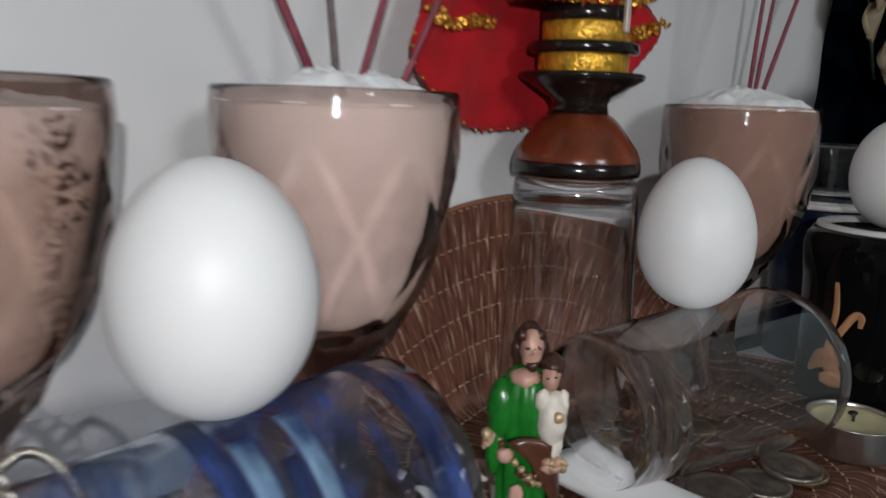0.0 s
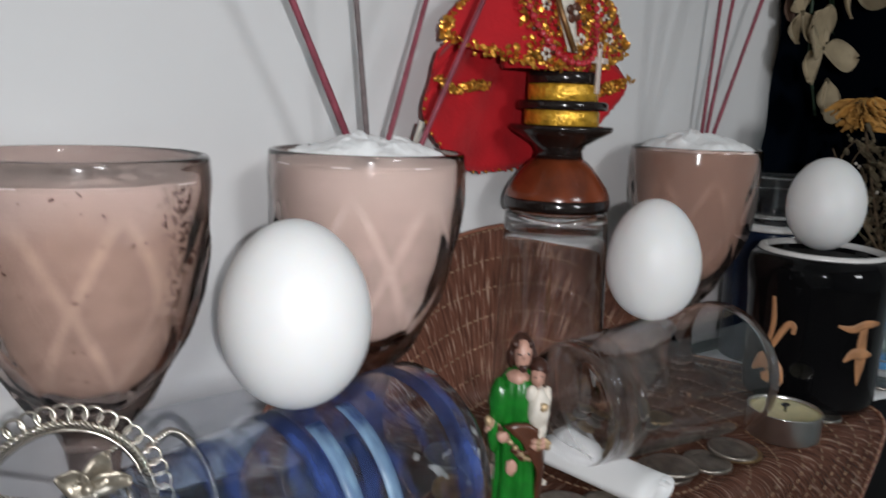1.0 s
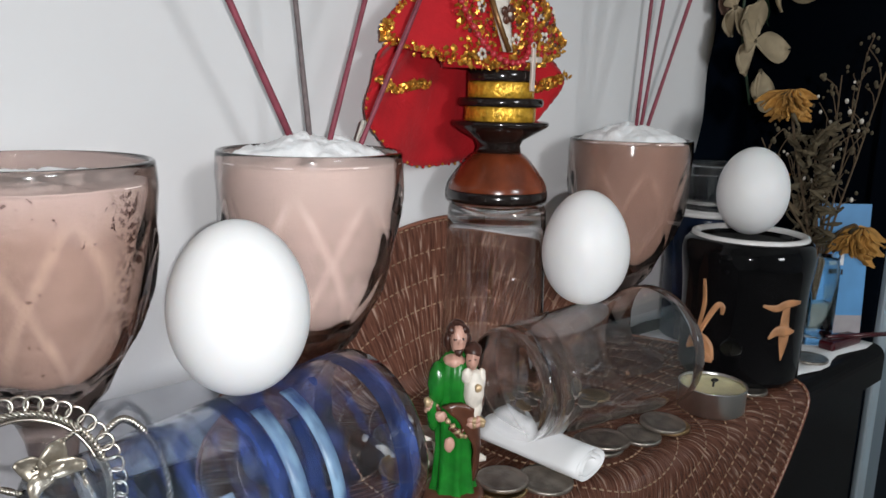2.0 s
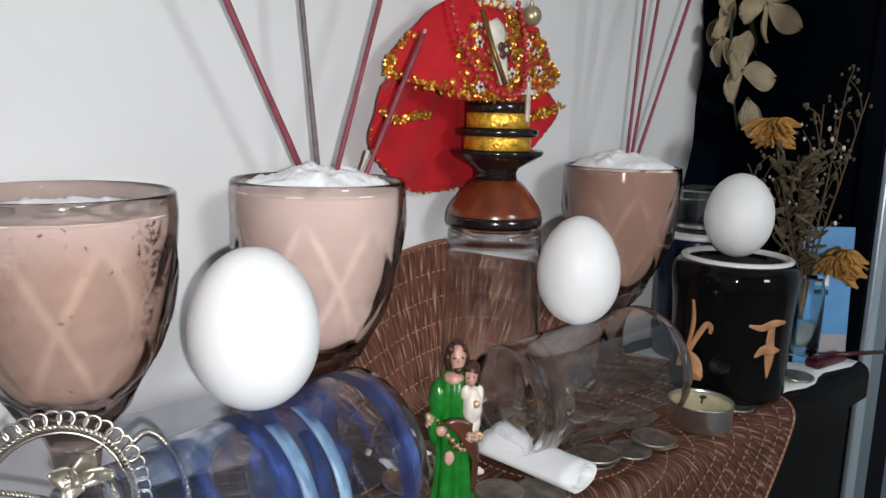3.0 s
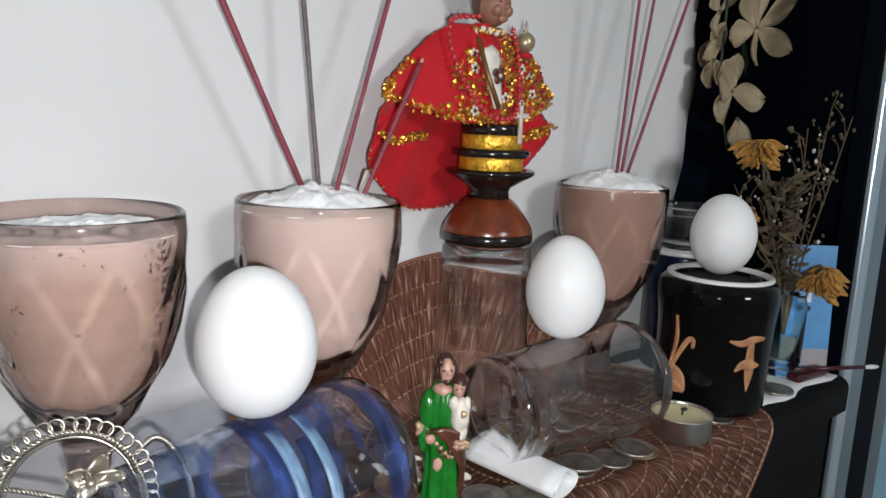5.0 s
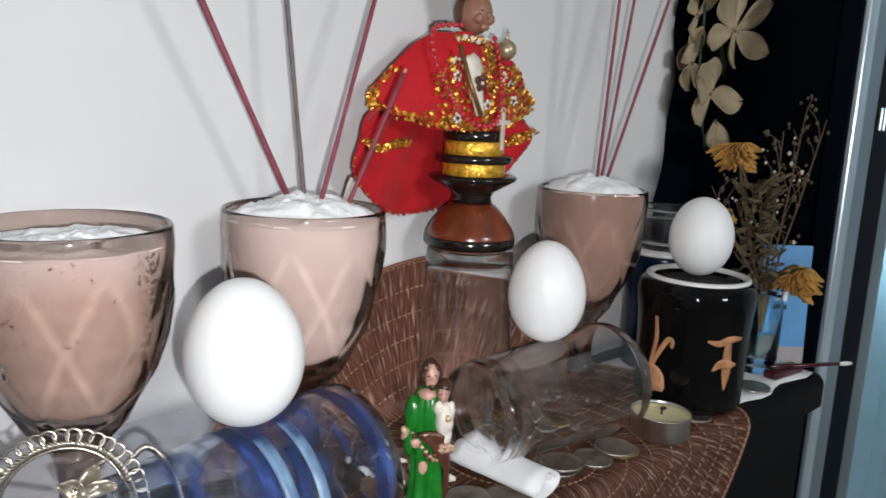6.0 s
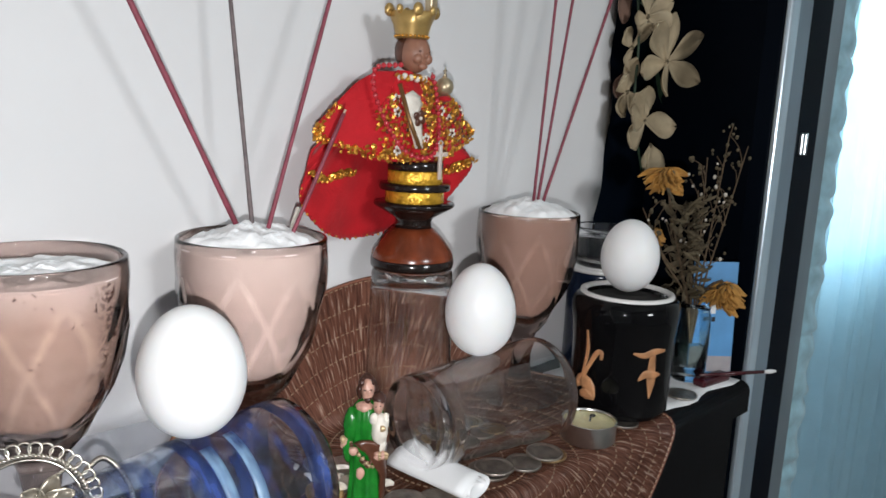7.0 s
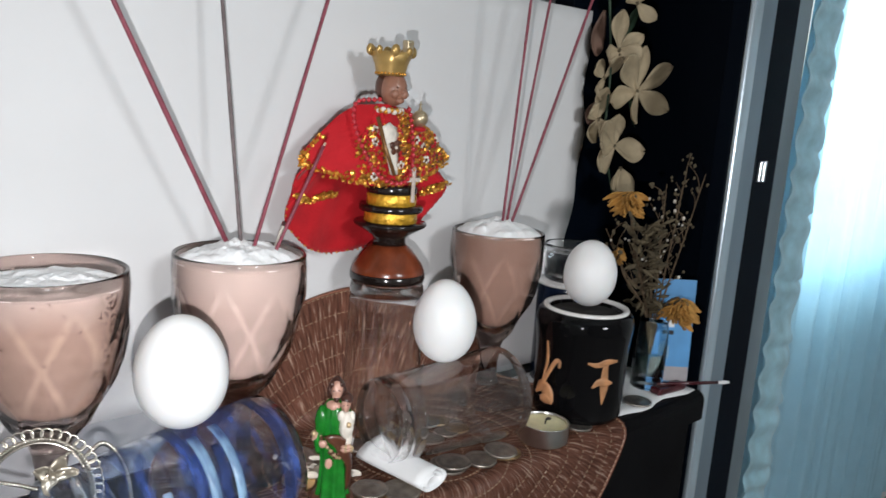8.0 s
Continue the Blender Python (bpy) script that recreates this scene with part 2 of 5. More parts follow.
def straw_material():
    """Radial straws: the mat's own polar coordinates give the grain."""
    m = material("woven_straw", (0.13, 0.052, 0.028), 0.26)
    nt = m.node_tree
    p = nt.nodes["Principled BSDF"]
    uv = nt.nodes.new("ShaderNodeUVMap")
    uv.uv_map = "polar"
    mp = nt.nodes.new("ShaderNodeMapping")
    mp.inputs["Scale"].default_value = (520, 8, 1)
    nz = nt.nodes.new("ShaderNodeTexNoise")
    nz.inputs["Scale"].default_value, nz.inputs["Detail"].default_value = 1.0, 3
    ramp = nt.nodes.new("ShaderNodeValToRGB")
    el = ramp.color_ramp.elements
    el[0].position, el[0].color = 0.30, (0.100, 0.040, 0.027, 1)
    el[1].position, el[1].color = 0.70, (0.66, 0.46, 0.35, 1)
    mid = el.new(0.57)
    mid.color = (0.25, 0.105, 0.068, 1)
    b = nt.nodes.new("ShaderNodeBump")
    b.inputs["Strength"].default_value, b.inputs["Distance"].default_value = 0.8, 0.0015
    for a, c in ((uv.outputs[0], mp.inputs[0]), (mp.outputs[0], nz.inputs["Vector"]), (nz.outputs["Fac"], ramp.inputs[0]),
                 (ramp.outputs[0], p.inputs["Base Color"]), (nz.outputs["Fac"], b.inputs["Height"]), (b.outputs[0], p.inputs["Normal"])):
        nt.links.new(a, c)
    return m


M_straw = straw_material()
M_stitch = material("stitch_thread", (0.36, 0.22, 0.13), 0.7, vary=0.3, scale=200)


def curtain_material():
    m = material("sheer_curtain", (0.55, 0.74, 0.82), 0.8, vary=0.08, scale=25)
    nt = m.node_tree
    p, out = nt.nodes["Principled BSDF"], nt.nodes["Material Output"]
    tr = nt.nodes.new("ShaderNodeBsdfTranslucent")
    tr.inputs[0].default_value = (0.66, 0.85, 0.93, 1)
    mix = nt.nodes.new("ShaderNodeMixShader")
    mix.inputs[0].default_value = 0.6
    nt.links.new(p.outputs[0], mix.inputs[1])
    nt.links.new(tr.outputs[0], mix.inputs[2])
    nt.links.new(mix.outputs[0], out.inputs[0])
    return m


M_curtain = curtain_material()
M_ruffle = material("ruffle_cloth", (0.33, 0.54, 0.62), 0.5, vary=0.2, scale=40, bump=0.2, Sheen_Weight=0.3)


# ---- mesh helpers ----
def smooth(bm):
    for f in bm.faces:
        f.smooth = True
    return bm


def mesh(name, bm, *mats):
    me = bpy.data.meshes.new(name)
    bmesh.ops.recalc_face_normals(bm, faces=bm.faces[:])
    bm.to_mesh(me)
    bm.free()
    for m in mats:
        me.materials.append(m)
    return me


def thing(name, m, label, category, group="", bm=None, mats=()):
    ob = new(name, mesh(name, bm, *mats) if bm else None)
    ob.matrix_world = m
    return tagged(ob, label, category, group)


def part(name, bm, mat, parent, label="", m=None):
    ob = new(name, mesh(name, bm, *(mat if isinstance(mat, tuple) else (mat,))))
    ob.parent = parent
    if m:
        ob.matrix_basis = m
    return tagged(ob, label)


def structure(name, bm, mat, label, m=None):
    ob = new(name, mesh(name, bm, mat))
    if m:
        ob.matrix_world = m
    return tagged(ob, label, kind="structure")


def lathe(profile, segs=64, closed=False, bm=None, m=None, mat=0, shape=None):
    """Turns (radius, height) pairs round z; shape(angle, radius, height) may move the radius."""
    bm = bm or bmesh.new()
    rows = []
    for r, h in profile:
        if r < 1e-6:
            rows.append([bm.verts.new((0, 0, h))])
        else:
            row = []
            for i in range(segs):
                a = 2 * math.pi * i / segs
                q = shape(a, r, h) if shape else r
                row.append(bm.verts.new((q * math.cos(a), q * math.sin(a), h)))
            rows.append(row)
    pairs = list(zip(rows, rows[1:])) + ([(rows[-1], rows[0])] if closed else [])
    for lo, hi in pairs:
        for i in range(segs):
            j = (i + 1) % segs
            c = [lo[i % len(lo)], lo[j % len(lo)], hi[j % len(hi)], hi[i % len(hi)]]
            c = list(dict.fromkeys(c))
            if len(c) > 2:
                f = bm.faces.new(c)
                f.smooth, f.material_index = True, mat
    if m:
        bmesh.ops.transform(bm, matrix=m, verts=[v for row in rows for v in row])
    return bm


def box(x0, x1, y0, y1, z0, z1, bevel=0.0, bm=None, mat=0, segs=2):
    bm = bm or bmesh.new()
    made = bmesh.ops.create_cube(bm, size=1, matrix=Matrix.Translation(((x0 + x1) / 2, (y0 + y1) / 2, (z0 + z1) / 2)) @ Matrix.Diagonal((x1 - x0, y1 - y0, z1 - z0, 1)))
    faces = list({f for v in made["verts"] for f in v.link_faces})
    for f in faces:
        f.material_index = mat
    if bevel:
        bmesh.ops.bevel(bm, geom=list({e for f in faces for e in f.edges}), offset=bevel, segments=segs, affect="EDGES", profile=0.5, material=-1)
    return bm


def tube(points, radius, segs=8, bm=None, mat=0, taper=None, ring=False):
    """A round rod along points; taper gives the radius at each point; ring closes it."""
    bm = bm or bmesh.new()
    pts = [Vector(p) for p in points]
    rows = []
    side = None
    for i, p in enumerate(pts):
        if ring:
            d = pts[(i + 1) % len(pts)] - pts[i - 1]
        else:
            d = pts[min(i + 1, len(pts) - 1)] - pts[max(i - 1, 0)]
        d.normalize()
        if side is None:
            side = d.orthogonal().normalized()
        side = (side - d * side.dot(d)).normalized()
        up = d.cross(side)
        r = taper[i] if taper else radius
        rows.append([bm.verts.new(p + (side * math.cos(a) + up * math.sin(a)) * r) for a in (2 * math.pi * k / segs for k in range(segs))])
    pairs = list(zip(rows, rows[1:])) + ([(rows[-1], rows[0])] if ring else [])
    for lo, hi in pairs:
        for k in range(segs):
            f = bm.faces.new((lo[k], lo[(k + 1) % segs], hi[(k + 1) % segs], hi[k]))
            f.smooth, f.material_index = True, mat
    if not ring:
        for row in (rows[0], rows[-1]):
            f = bm.faces.new(row)
            f.material_index = mat
    return bm


def ball(c, r, bm=None, mat=0, scale=(1, 1, 1), u=14, v=10, m=None):
    bm = bm or bmesh.new()
    c = Vector(c)

    def vert(x, y, z):
        return bm.verts.new(c + Vector((x * r * scale[0], y * r * scale[1], z * r * scale[2])))
    rows = [[vert(0, 0, -1)]]
    for i in range(1, v):
        t = math.pi * i / v
        rows.append([vert(math.sin(t) * math.cos(a), math.sin(t) * math.sin(a), -math.cos(t)) for a in (2 * math.pi * k / u for k in range(u))])
    rows.append([vert(0, 0, 1)])
    for lo, hi in zip(rows, rows[1:]):
        for k in range(u):
            q = list(dict.fromkeys((lo[k % len(lo)], lo[(k + 1) % u % len(lo)], hi[(k + 1) % u % len(hi)], hi[k % len(hi)])))
            f = bm.faces.new(q)
            f.smooth, f.material_index = True, mat
    return bm


def sheet(pts_grid, thick, bm=None, mat=0):
    """A thin solid sheet over a grid of points (rows of equal length)."""
    bm = bm or bmesh.new()
    rows, cols = len(pts_grid), len(pts_grid[0])
    P = [[Vector(p) for p in row] for row in pts_grid]
    front, back = [], []
    for i in range(rows):
        fr, bk = [], []
        for j in range(cols):
            a = P[min(i + 1, rows - 1)][j] - P[max(i - 1, 0)][j]
            b = P[i][min(j + 1, cols - 1)] - P[i][max(j - 1, 0)]
            n = a.cross(b)
            n = n.normalized() if n.length > 1e-12 else Vector((0, 0, 1))
            fr.append(bm.verts.new(P[i][j] + n * thick / 2))
            bk.append(bm.verts.new(P[i][j] - n * thick / 2))
        front.append(fr)
        back.append(bk)

    def quad(*vs):
        f = bm.faces.new(vs)
        f.smooth, f.material_index = True, mat
    for i in range(rows - 1):
        for j in range(cols - 1):
            quad(front[i][j], front[i + 1][j], front[i + 1][j + 1], front[i][j + 1])
            quad(back[i][j], back[i][j + 1], back[i + 1][j + 1], back[i + 1][j])
    for i in range(rows - 1):
        quad(front[i][0], back[i][0], back[i + 1][0], front[i + 1][0])
        quad(front[i][-1], front[i + 1][-1], back[i + 1][-1], back[i][-1])
    for j in range(cols - 1):
        quad(front[0][j], front[0][j + 1], back[0][j + 1], back[0][j])
        quad(front[-1][j], back[-1][j], back[-1][j + 1], front[-1][j + 1])
    return bm


def spline(points, steps):
    """A smooth line through points (Catmull-Rom)."""
    p = [Vector(q) for q in points]
    p = [p[0] * 2 - p[1]] + p + [p[-1] * 2 - p[-2]]
    out = []
    for i in range(1, len(p) - 2):
        for k in range(steps):
            t = k / steps
            out.append(0.5 * (2 * p[i] + (p[i + 1] - p[i - 1]) * t + (2 * p[i - 1] - 5 * p[i] + 4 * p[i + 1] - p[i + 2]) * t * t
                              + (3 * p[i] - p[i - 1] - 3 * p[i + 1] + p[i + 2]) * t ** 3))
    return out + [p[-2]]


SHELF = place(0, 0, 0)          # x = s, y = -n, z = z


# ---- the room ----
def slab(name, x0, x1, y0, y1, z0, z1, mat, label, m=SHELF):
    return structure(name, box(x0, x1, y0, y1, z0, z1), mat, label, m)


# y = -n here: the back wall stands at y 0.36, the room lies towards smaller y
slab("floor", -2.2, 2.4, -2.4, 0.50, -0.06, 0.0, M_floor, "dark tiled floor of the room")
slab("ceiling", -2.2, 2.4, -2.4, 0.50, 2.60, 2.66, M_ceil, "plain pale ceiling")
slab("wall_left", -2.28, -2.2, -2.4, 0.50, 0, 2.6, M_plaster, "plain plastered side wall")
slab("wall_right", 2.4, 2.48, -2.4, 0.50, 0, 2.6, M_plaster, "plain plastered side wall")
# far wall, its opening added to hold the unseen fill lamp
far = bmesh.new()
box(-2.2, -0.05, -2.48, -2.4, 0, 2.6, bm=far)
box(0.45, 2.4, -2.48, -2.4, 0, 2.6, bm=far)
box(-0.05, 0.45, -2.48, -2.4, 0, 1.38, bm=far)
box(-0.05, 0.45, -2.48, -2.4, 1.86, 2.6, bm=far)
structure("wall_front", far, M_plaster, "plain plastered wall across the room, opening added for the fill lamp", SHELF)
back = bmesh.new()
box(-2.2, 1.20, 0.36, 0.46, 0, 2.6, bm=back)
box(1.20, 1.90, 0.36, 0.46, 0, 0.74, bm=back)
box(1.20, 1.90, 0.36, 0.46, 2.0, 2.6, bm=back)
box(1.90, 2.4, 0.36, 0.46, 0, 2.6, bm=back)
structure("wall_back", back, M_plaster, "plastered wall with a window opening", SHELF)

# white sheet hung on the board behind the shelf, with a slightly wavy free edge
rows = []
for i in range(25):
    row = []
    for j in range(61):
        f = j / 60
        low = 0.797 - 0.038 * max(0, min(1, (f - 0.84) / 0.04))
        z = low + (1.103 - low) * i / 24
        end = 0.500 + 0.004 * math.sin(z * 34) + 0.003 * math.sin(z * 83 + 1) + 0.010 * (z - 0.8) / 0.3
        x = -0.55 + (end + 0.55) * f
        ripple = 0.0006 * math.sin(x * 31 + 0.5 * math.sin(z * 9)) + 0.0009 * noise.noise((x * 9, z * 5, 0))
        crease = 0.0016 * math.exp(-((x - 0.114 + 0.004 * math.sin(z * 20)) / 0.004) ** 2) + 0.0030 * math.exp(-((x - 0.44 - 0.02 * (z - 0.95)) / 0.007) ** 2) + 0.0026 * math.exp(-((x - 0.40 + 0.03 * (z - 0.95)) / 0.008) ** 2) + 0.002 * math.exp(-((x - 0.475) / 0.006) ** 2)
        lift = 0.006 * max(0, (f - 0.93) / 0.07) ** 2
        row.append((x, -WALL - ripple - crease - lift, z))
    rows.append(row)
tagged(thing("white_sheet", SHELF, "smooth white sheet hung behind the shelf, edge slightly wavy", "sheet", bm=sheet(rows, 0.0008), mats=(M_wall,)))

# ---- the black cabinet with the shelf ----
cabinet = thing("black_cabinet", SHELF, "black lacquered cabinet with a narrow shelf ledge", "cabinet")
board = box(-0.62, 0.555, 0.1225, 0.2715, 0.730, TOP)
bmesh.ops.bevel(board, geom=[e for e in board.edges if all(v.co.y < 0.13 for v in e.verts) and all(v.co.z > 0.75 for v in e.verts)], offset=0.009, segments=5, affect="EDGES", profile=0.5)
part("shelf_board", board, M_black, cabinet)
part("front_panel", box(-0.62, 0.548, 0.131, 0.150, 0.0, 0.7295, 0.001), M_black, cabinet)
part("end_panel", box(0.530, 0.548, 0.1505, 0.2715, 0.0, 0.7295, 0.001), M_black, cabinet)
part("back_board", box(-0.62, 0.494, 0.2725, 0.300, TOP + 0.0005, 1.101, 0.001), M_grey, cabinet, "grey board behind the sheet")
part("dark_panel", box(0.4945, 0.6060, 0.276, 0.300, 0.0, 1.75, 0.001), M_navy, cabinet, "glossy blue-black glass panel")
part("side_body", box(0.5598, 0.6060, 0.1345, 0.1500, 0.0, 1.75, 0.001), M_navy, cabinet)
part("metal_edge", box(0.5600, 0.5770, 0.129, 0.1341, 0.0, 1.75, 0.0015), M_edge, cabinet, "bright metal edge strip")
part("side_strip", box(0.5775, 0.6058, 0.1305, 0.1341, 0.0, 1.75, 0.001), M_steel, cabinet, "grey-blue metal strip beside the bright edge")
post = part("door_post", box(0.6064, 0.6640, 0.135, 0.300, 0.0, 1.75, 0.002), M_navy, cabinet, "blue-black post")
# two bright plates added for the torch's reflection; the post has no latch
part("glint_plate", box(0.6215, 0.6260, 0.131, 0.1348, 0.954, 0.974, 0.001), M_alu, post, "small bright plate in place of a torch reflection", Matrix.Identity(4))
part("glint_plate", box(0.6300, 0.6345, 0.131, 0.1348, 0.954, 0.974, 0.001), M_alu, post, "small bright plate in place of a torch reflection", Matrix.Identity(4))
part("end_strip", box(0.6645, 0.6960, 0.136, 0.300, 0.0, 1.75, 0.002), M_strip, cabinet, "grey end strip")

# ---- window and curtain ----
win = tagged(new("window_1"), "daylit window behind a sheer curtain", kind="structure")
win.matrix_world = SHELF
part("window_frame", box(1.202, 1.235, 0.395, 0.435, 0.742, 1.998, 0.002), M_alu, win)
part("window_frame", box(1.865, 1.898, 0.395, 0.435, 0.742, 1.998, 0.002), M_alu, win)
part("window_frame", box(1.2355, 1.8645, 0.395, 0.435, 0.742, 0.775, 0.002), M_alu, win)
part("window_frame", box(1.2355, 1.8645, 0.395, 0.435, 1.965, 1.998, 0.002), M_alu, win)
part("mullion", box(1.485, 1.515, 0.398, 0.432, 0.7755, 1.9645, 0.002), M_alu, win)
rows = []
for i in range(60):
    z = 0.12 + (2.15 - 0.12) * i / 59
    row = []
    for j in range(160):
        x = 1.100 + 0.88 * j / 159
        y = 0.305 + 0.009 * math.sin(x * 62 + 0.6 * math.sin(z * 3)) + 0.006 * math.sin(x * 141 + z)
        row.append((x, y, z))
    rows.append(row)
curtain = thing("curtain", SHELF, "sheer pale blue curtain with a ruffled edge, daylit", "curtain")
part("curtain_cloth", sheet(rows, 0.0006), M_curtain, curtain)
rows = []
for i in range(420):
    z = 0.12 + (2.15 - 0.12) * i / 419
    w = 0.6 * noise.noise((z * 22, 3, 0)) + 0.5 * noise.noise((z * 47, 7, 0))
    row = []
    for k in range(15):
        f = k / 14
        fold = math.sin(z * 118 + 3.2 * f + 2.2 * noise.noise((z * 14, 0, 5)))
        row.append((1.030 + 0.132 * f + 0.014 * w * f * f + 0.0015 * fold * f, 0.268 - 0.008 * fold * (0.45 + 0.2 * f - 0.35 * f * f) + 0.006 * math.sin(f * 7) + 0.012 * f, z + 0.012 * f * math.sin(z * 60 + 1)))
    rows.append(row)
part("ruffle", sheet(rows, 0.0006), M_ruffle, curtain, "gathered ruffle along the edge")
part("curtain_rod", tube([(0.98, 0.305, 2.16), (2.05, 0.305, 2.16)], 0.010, 12), M_alu, curtain)

# ---- white paper on the shelf ----
rows = [[(0.335 + 0.212 * j / 14 + 0.002 * math.sin(i * 1.7), 0.1318 + 0.116 * i / 10 + 0.004 * math.sin(j * 1.3) * (1 - i / 10), TOP + 0.0012 + 0.0006 * math.sin(i * 2.1 + j)) for j in range(15)] for i in range(11)]
paper = thing("paper_sheet", SHELF, "white paper sheet lying on the black shelf", "paper", bm=sheet(rows, 0.0006), mats=(M_paper,))
rows = [[(-0.40 + 0.452 * j / 20, 0.1365 + 0.128 * i / 10, TOP + 0.0012 + 0.0005 * math.sin(i * 1.3 + j * 0.9)) for j in range(21)] for i in range(11)]
thing("shelf_cloth", SHELF, "pale grey cloth spread under the stained goblet", "cloth", bm=sheet(rows, 0.0006), mats=(M_cloth,))

# ---- round straw mat, bent up the wall and over the front edge ----
MS, MW, MR = 0.245, 0.058, 0.182     # middle along the shelf, middle along its bent line, radius


def bent(a, w):
    """The place (x, y, z) on the shelf of the mat's flat point; w runs from the front edge backwards."""
    rb, front, rear = 0.011, 0.1180, 0.2640
    q = math.pi / 2 * rb
    w += 0.010
    sag = 0.002 * math.sin(a * 25) + 0.0012 * math.sin(w * 60 + a * 11)
    if w < 0:
        return a, front - 0.10 * w * w + sag * 0.4, MAT - rb + w
    if w < q:
        t = w / rb
        return a, front + rb - rb * math.cos(t) + sag * 0.3, MAT - rb + rb * math.sin(t)
    w -= q
    flat = rear - front - 2 * rb
    if w < flat:
        return a, front + rb + w, MAT + 0.0006 * math.sin(a * 40)
    w -= flat
    if w < q:
        t = w / rb
        return a, rear - rb + rb * math.sin(t), MAT + rb - rb * math.cos(t)
    return a, rear, MAT + rb + w - q


bm = bmesh.new()
uvl = bm.loops.layers.uv.new("polar")
RINGS, SPOKES = 70, 220
grid = []
for k in range(RINGS + 1):
    r = MR * (k + 0.02) / (RINGS + 0.02)
    lump = 0.0007 * abs(math.sin(math.pi * r / 0.0165)) - 0.0004
    row = []
    for i in range(SPOKES):
        a = 2 * math.pi * i / SPOKES
        x, y, z = bent(MS + r * math.cos(a), MW + r * math.sin(a))
        row.append(bm.verts.new((x, y - lump * 0.6, z + lump)))
    grid.append(row)
for k in range(RINGS):
    for i in range(SPOKES):
        j = (i + 1) % SPOKES
        f = bm.faces.new((grid[k][i], grid[k + 1][i], grid[k + 1][j], grid[k][j]))
        f.smooth = True
        for loop, (ii, kk) in zip(f.loops, ((i, k), (i, k + 1), (i + 1, k + 1), (i + 1, k))):
            loop[uvl].uv = (ii / SPOKES, kk / RINGS)
under = bmesh.ops.solidify(bm, geom=bm.faces[:], thickness=0.0012)
mat_thing = thing("straw_mat", SHELF, "round brown straw mat, radial weave with stitched rings", "mat")
part("weave", bm, M_straw, mat_thing)
bm = bmesh.new()
for k in range(1, 12):
    r = 0.0165 * k - 0.001
    if r > MR - 0.0005:
        break
    count = int(2 * math.pi * r / 0.0042)
    for i in range(count):
        pts = []
        for f in (-0.27, 0.0, 0.27):
            a = 2 * math.pi * (i + f) / count
            x, y, z = bent(MS + r * math.cos(a), MW + r * math.sin(a))
            x2, y2, z2 = bent(MS + r * math.cos(a), MW + r * math.sin(a) + 0.001)
            nrm = Vector((0, -(z2 - z), y2 - y)).normalized()
            pts.append(Vector((x, y, z)) + nrm * 0.0006)
        tube(pts, 0.00042, 4, bm)
tagged(part("stitching", bm, M_stitch, mat_thing, "pale stitched rings"), kind="stuff")
rim_pts = [bent(MS + MR * math.cos(a), MW + MR * math.sin(a)) for a in (2 * math.pi * i / 240 for i in range(240))]
part("rim", tube(rim_pts, 0.0013, 6, ring=True), M_straw, mat_thing)

# ---- smoky goblets filled with salt ----
BOWL = [(0.0398, 0.0), (0.0405, 0.010), (0.0408, 0.019), (0.0402, 0.030), (0.0374, 0.047), (0.0330, 0.060), (0.0262, 0.072), (0.0205, 0.083), (0.0130, 0.092)]

def bowl_r(h):
    """Outer radius of the bowl h below its rim."""
    for (r0, h0), (r1, h1) in zip(BOWL, BOWL[1:]):
        if h <= h1:
            return r0 + (r1 - r0) * (h - h0) / (h1 - h0)
    return BOWL[-1][0]


RIM = 0.907


def lattice(a, h):
    """Where a place on the bowl lies in the crossed lines, h below the rim."""
    k = 8 / (2 * math.pi)
    return a * k + (h - 0.043) / 0.060, a * k - (h - 0.043) / 0.060


def diamonds(a, r, z):
    """Hollow diamond facets between raised crossed lines."""
    h = RIM - z
    if r < 0.011 or h < 0.008 or h > 0.090:
        return r
    p, q = lattice(a, h)
    fade = min(1, (h - 0.008) / 0.014) * min(1, (0.090 - h) / 0.015)
    return r - 0.0017 * fade * abs(math.sin(math.pi * p) * math.sin(math.pi * q)) ** 0.6


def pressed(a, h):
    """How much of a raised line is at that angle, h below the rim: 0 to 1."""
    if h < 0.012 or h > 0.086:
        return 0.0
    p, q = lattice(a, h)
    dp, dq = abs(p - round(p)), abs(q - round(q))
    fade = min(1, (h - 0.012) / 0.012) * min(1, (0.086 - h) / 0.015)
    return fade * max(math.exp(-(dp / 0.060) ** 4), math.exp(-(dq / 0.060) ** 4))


def cavity_r(h):
    """Inner radius: thin at the rim, thick glass towards the foot."""
    f = max(0.0, min(1.0, (h - 0.004) / 0.050))
    round_off = math.sqrt(max(0.02, 1 - (max(0.0, h - 0.068) / 0.0165) ** 2))
    return bowl_r(h) * (0.93 - 0.10 * f) * round_off


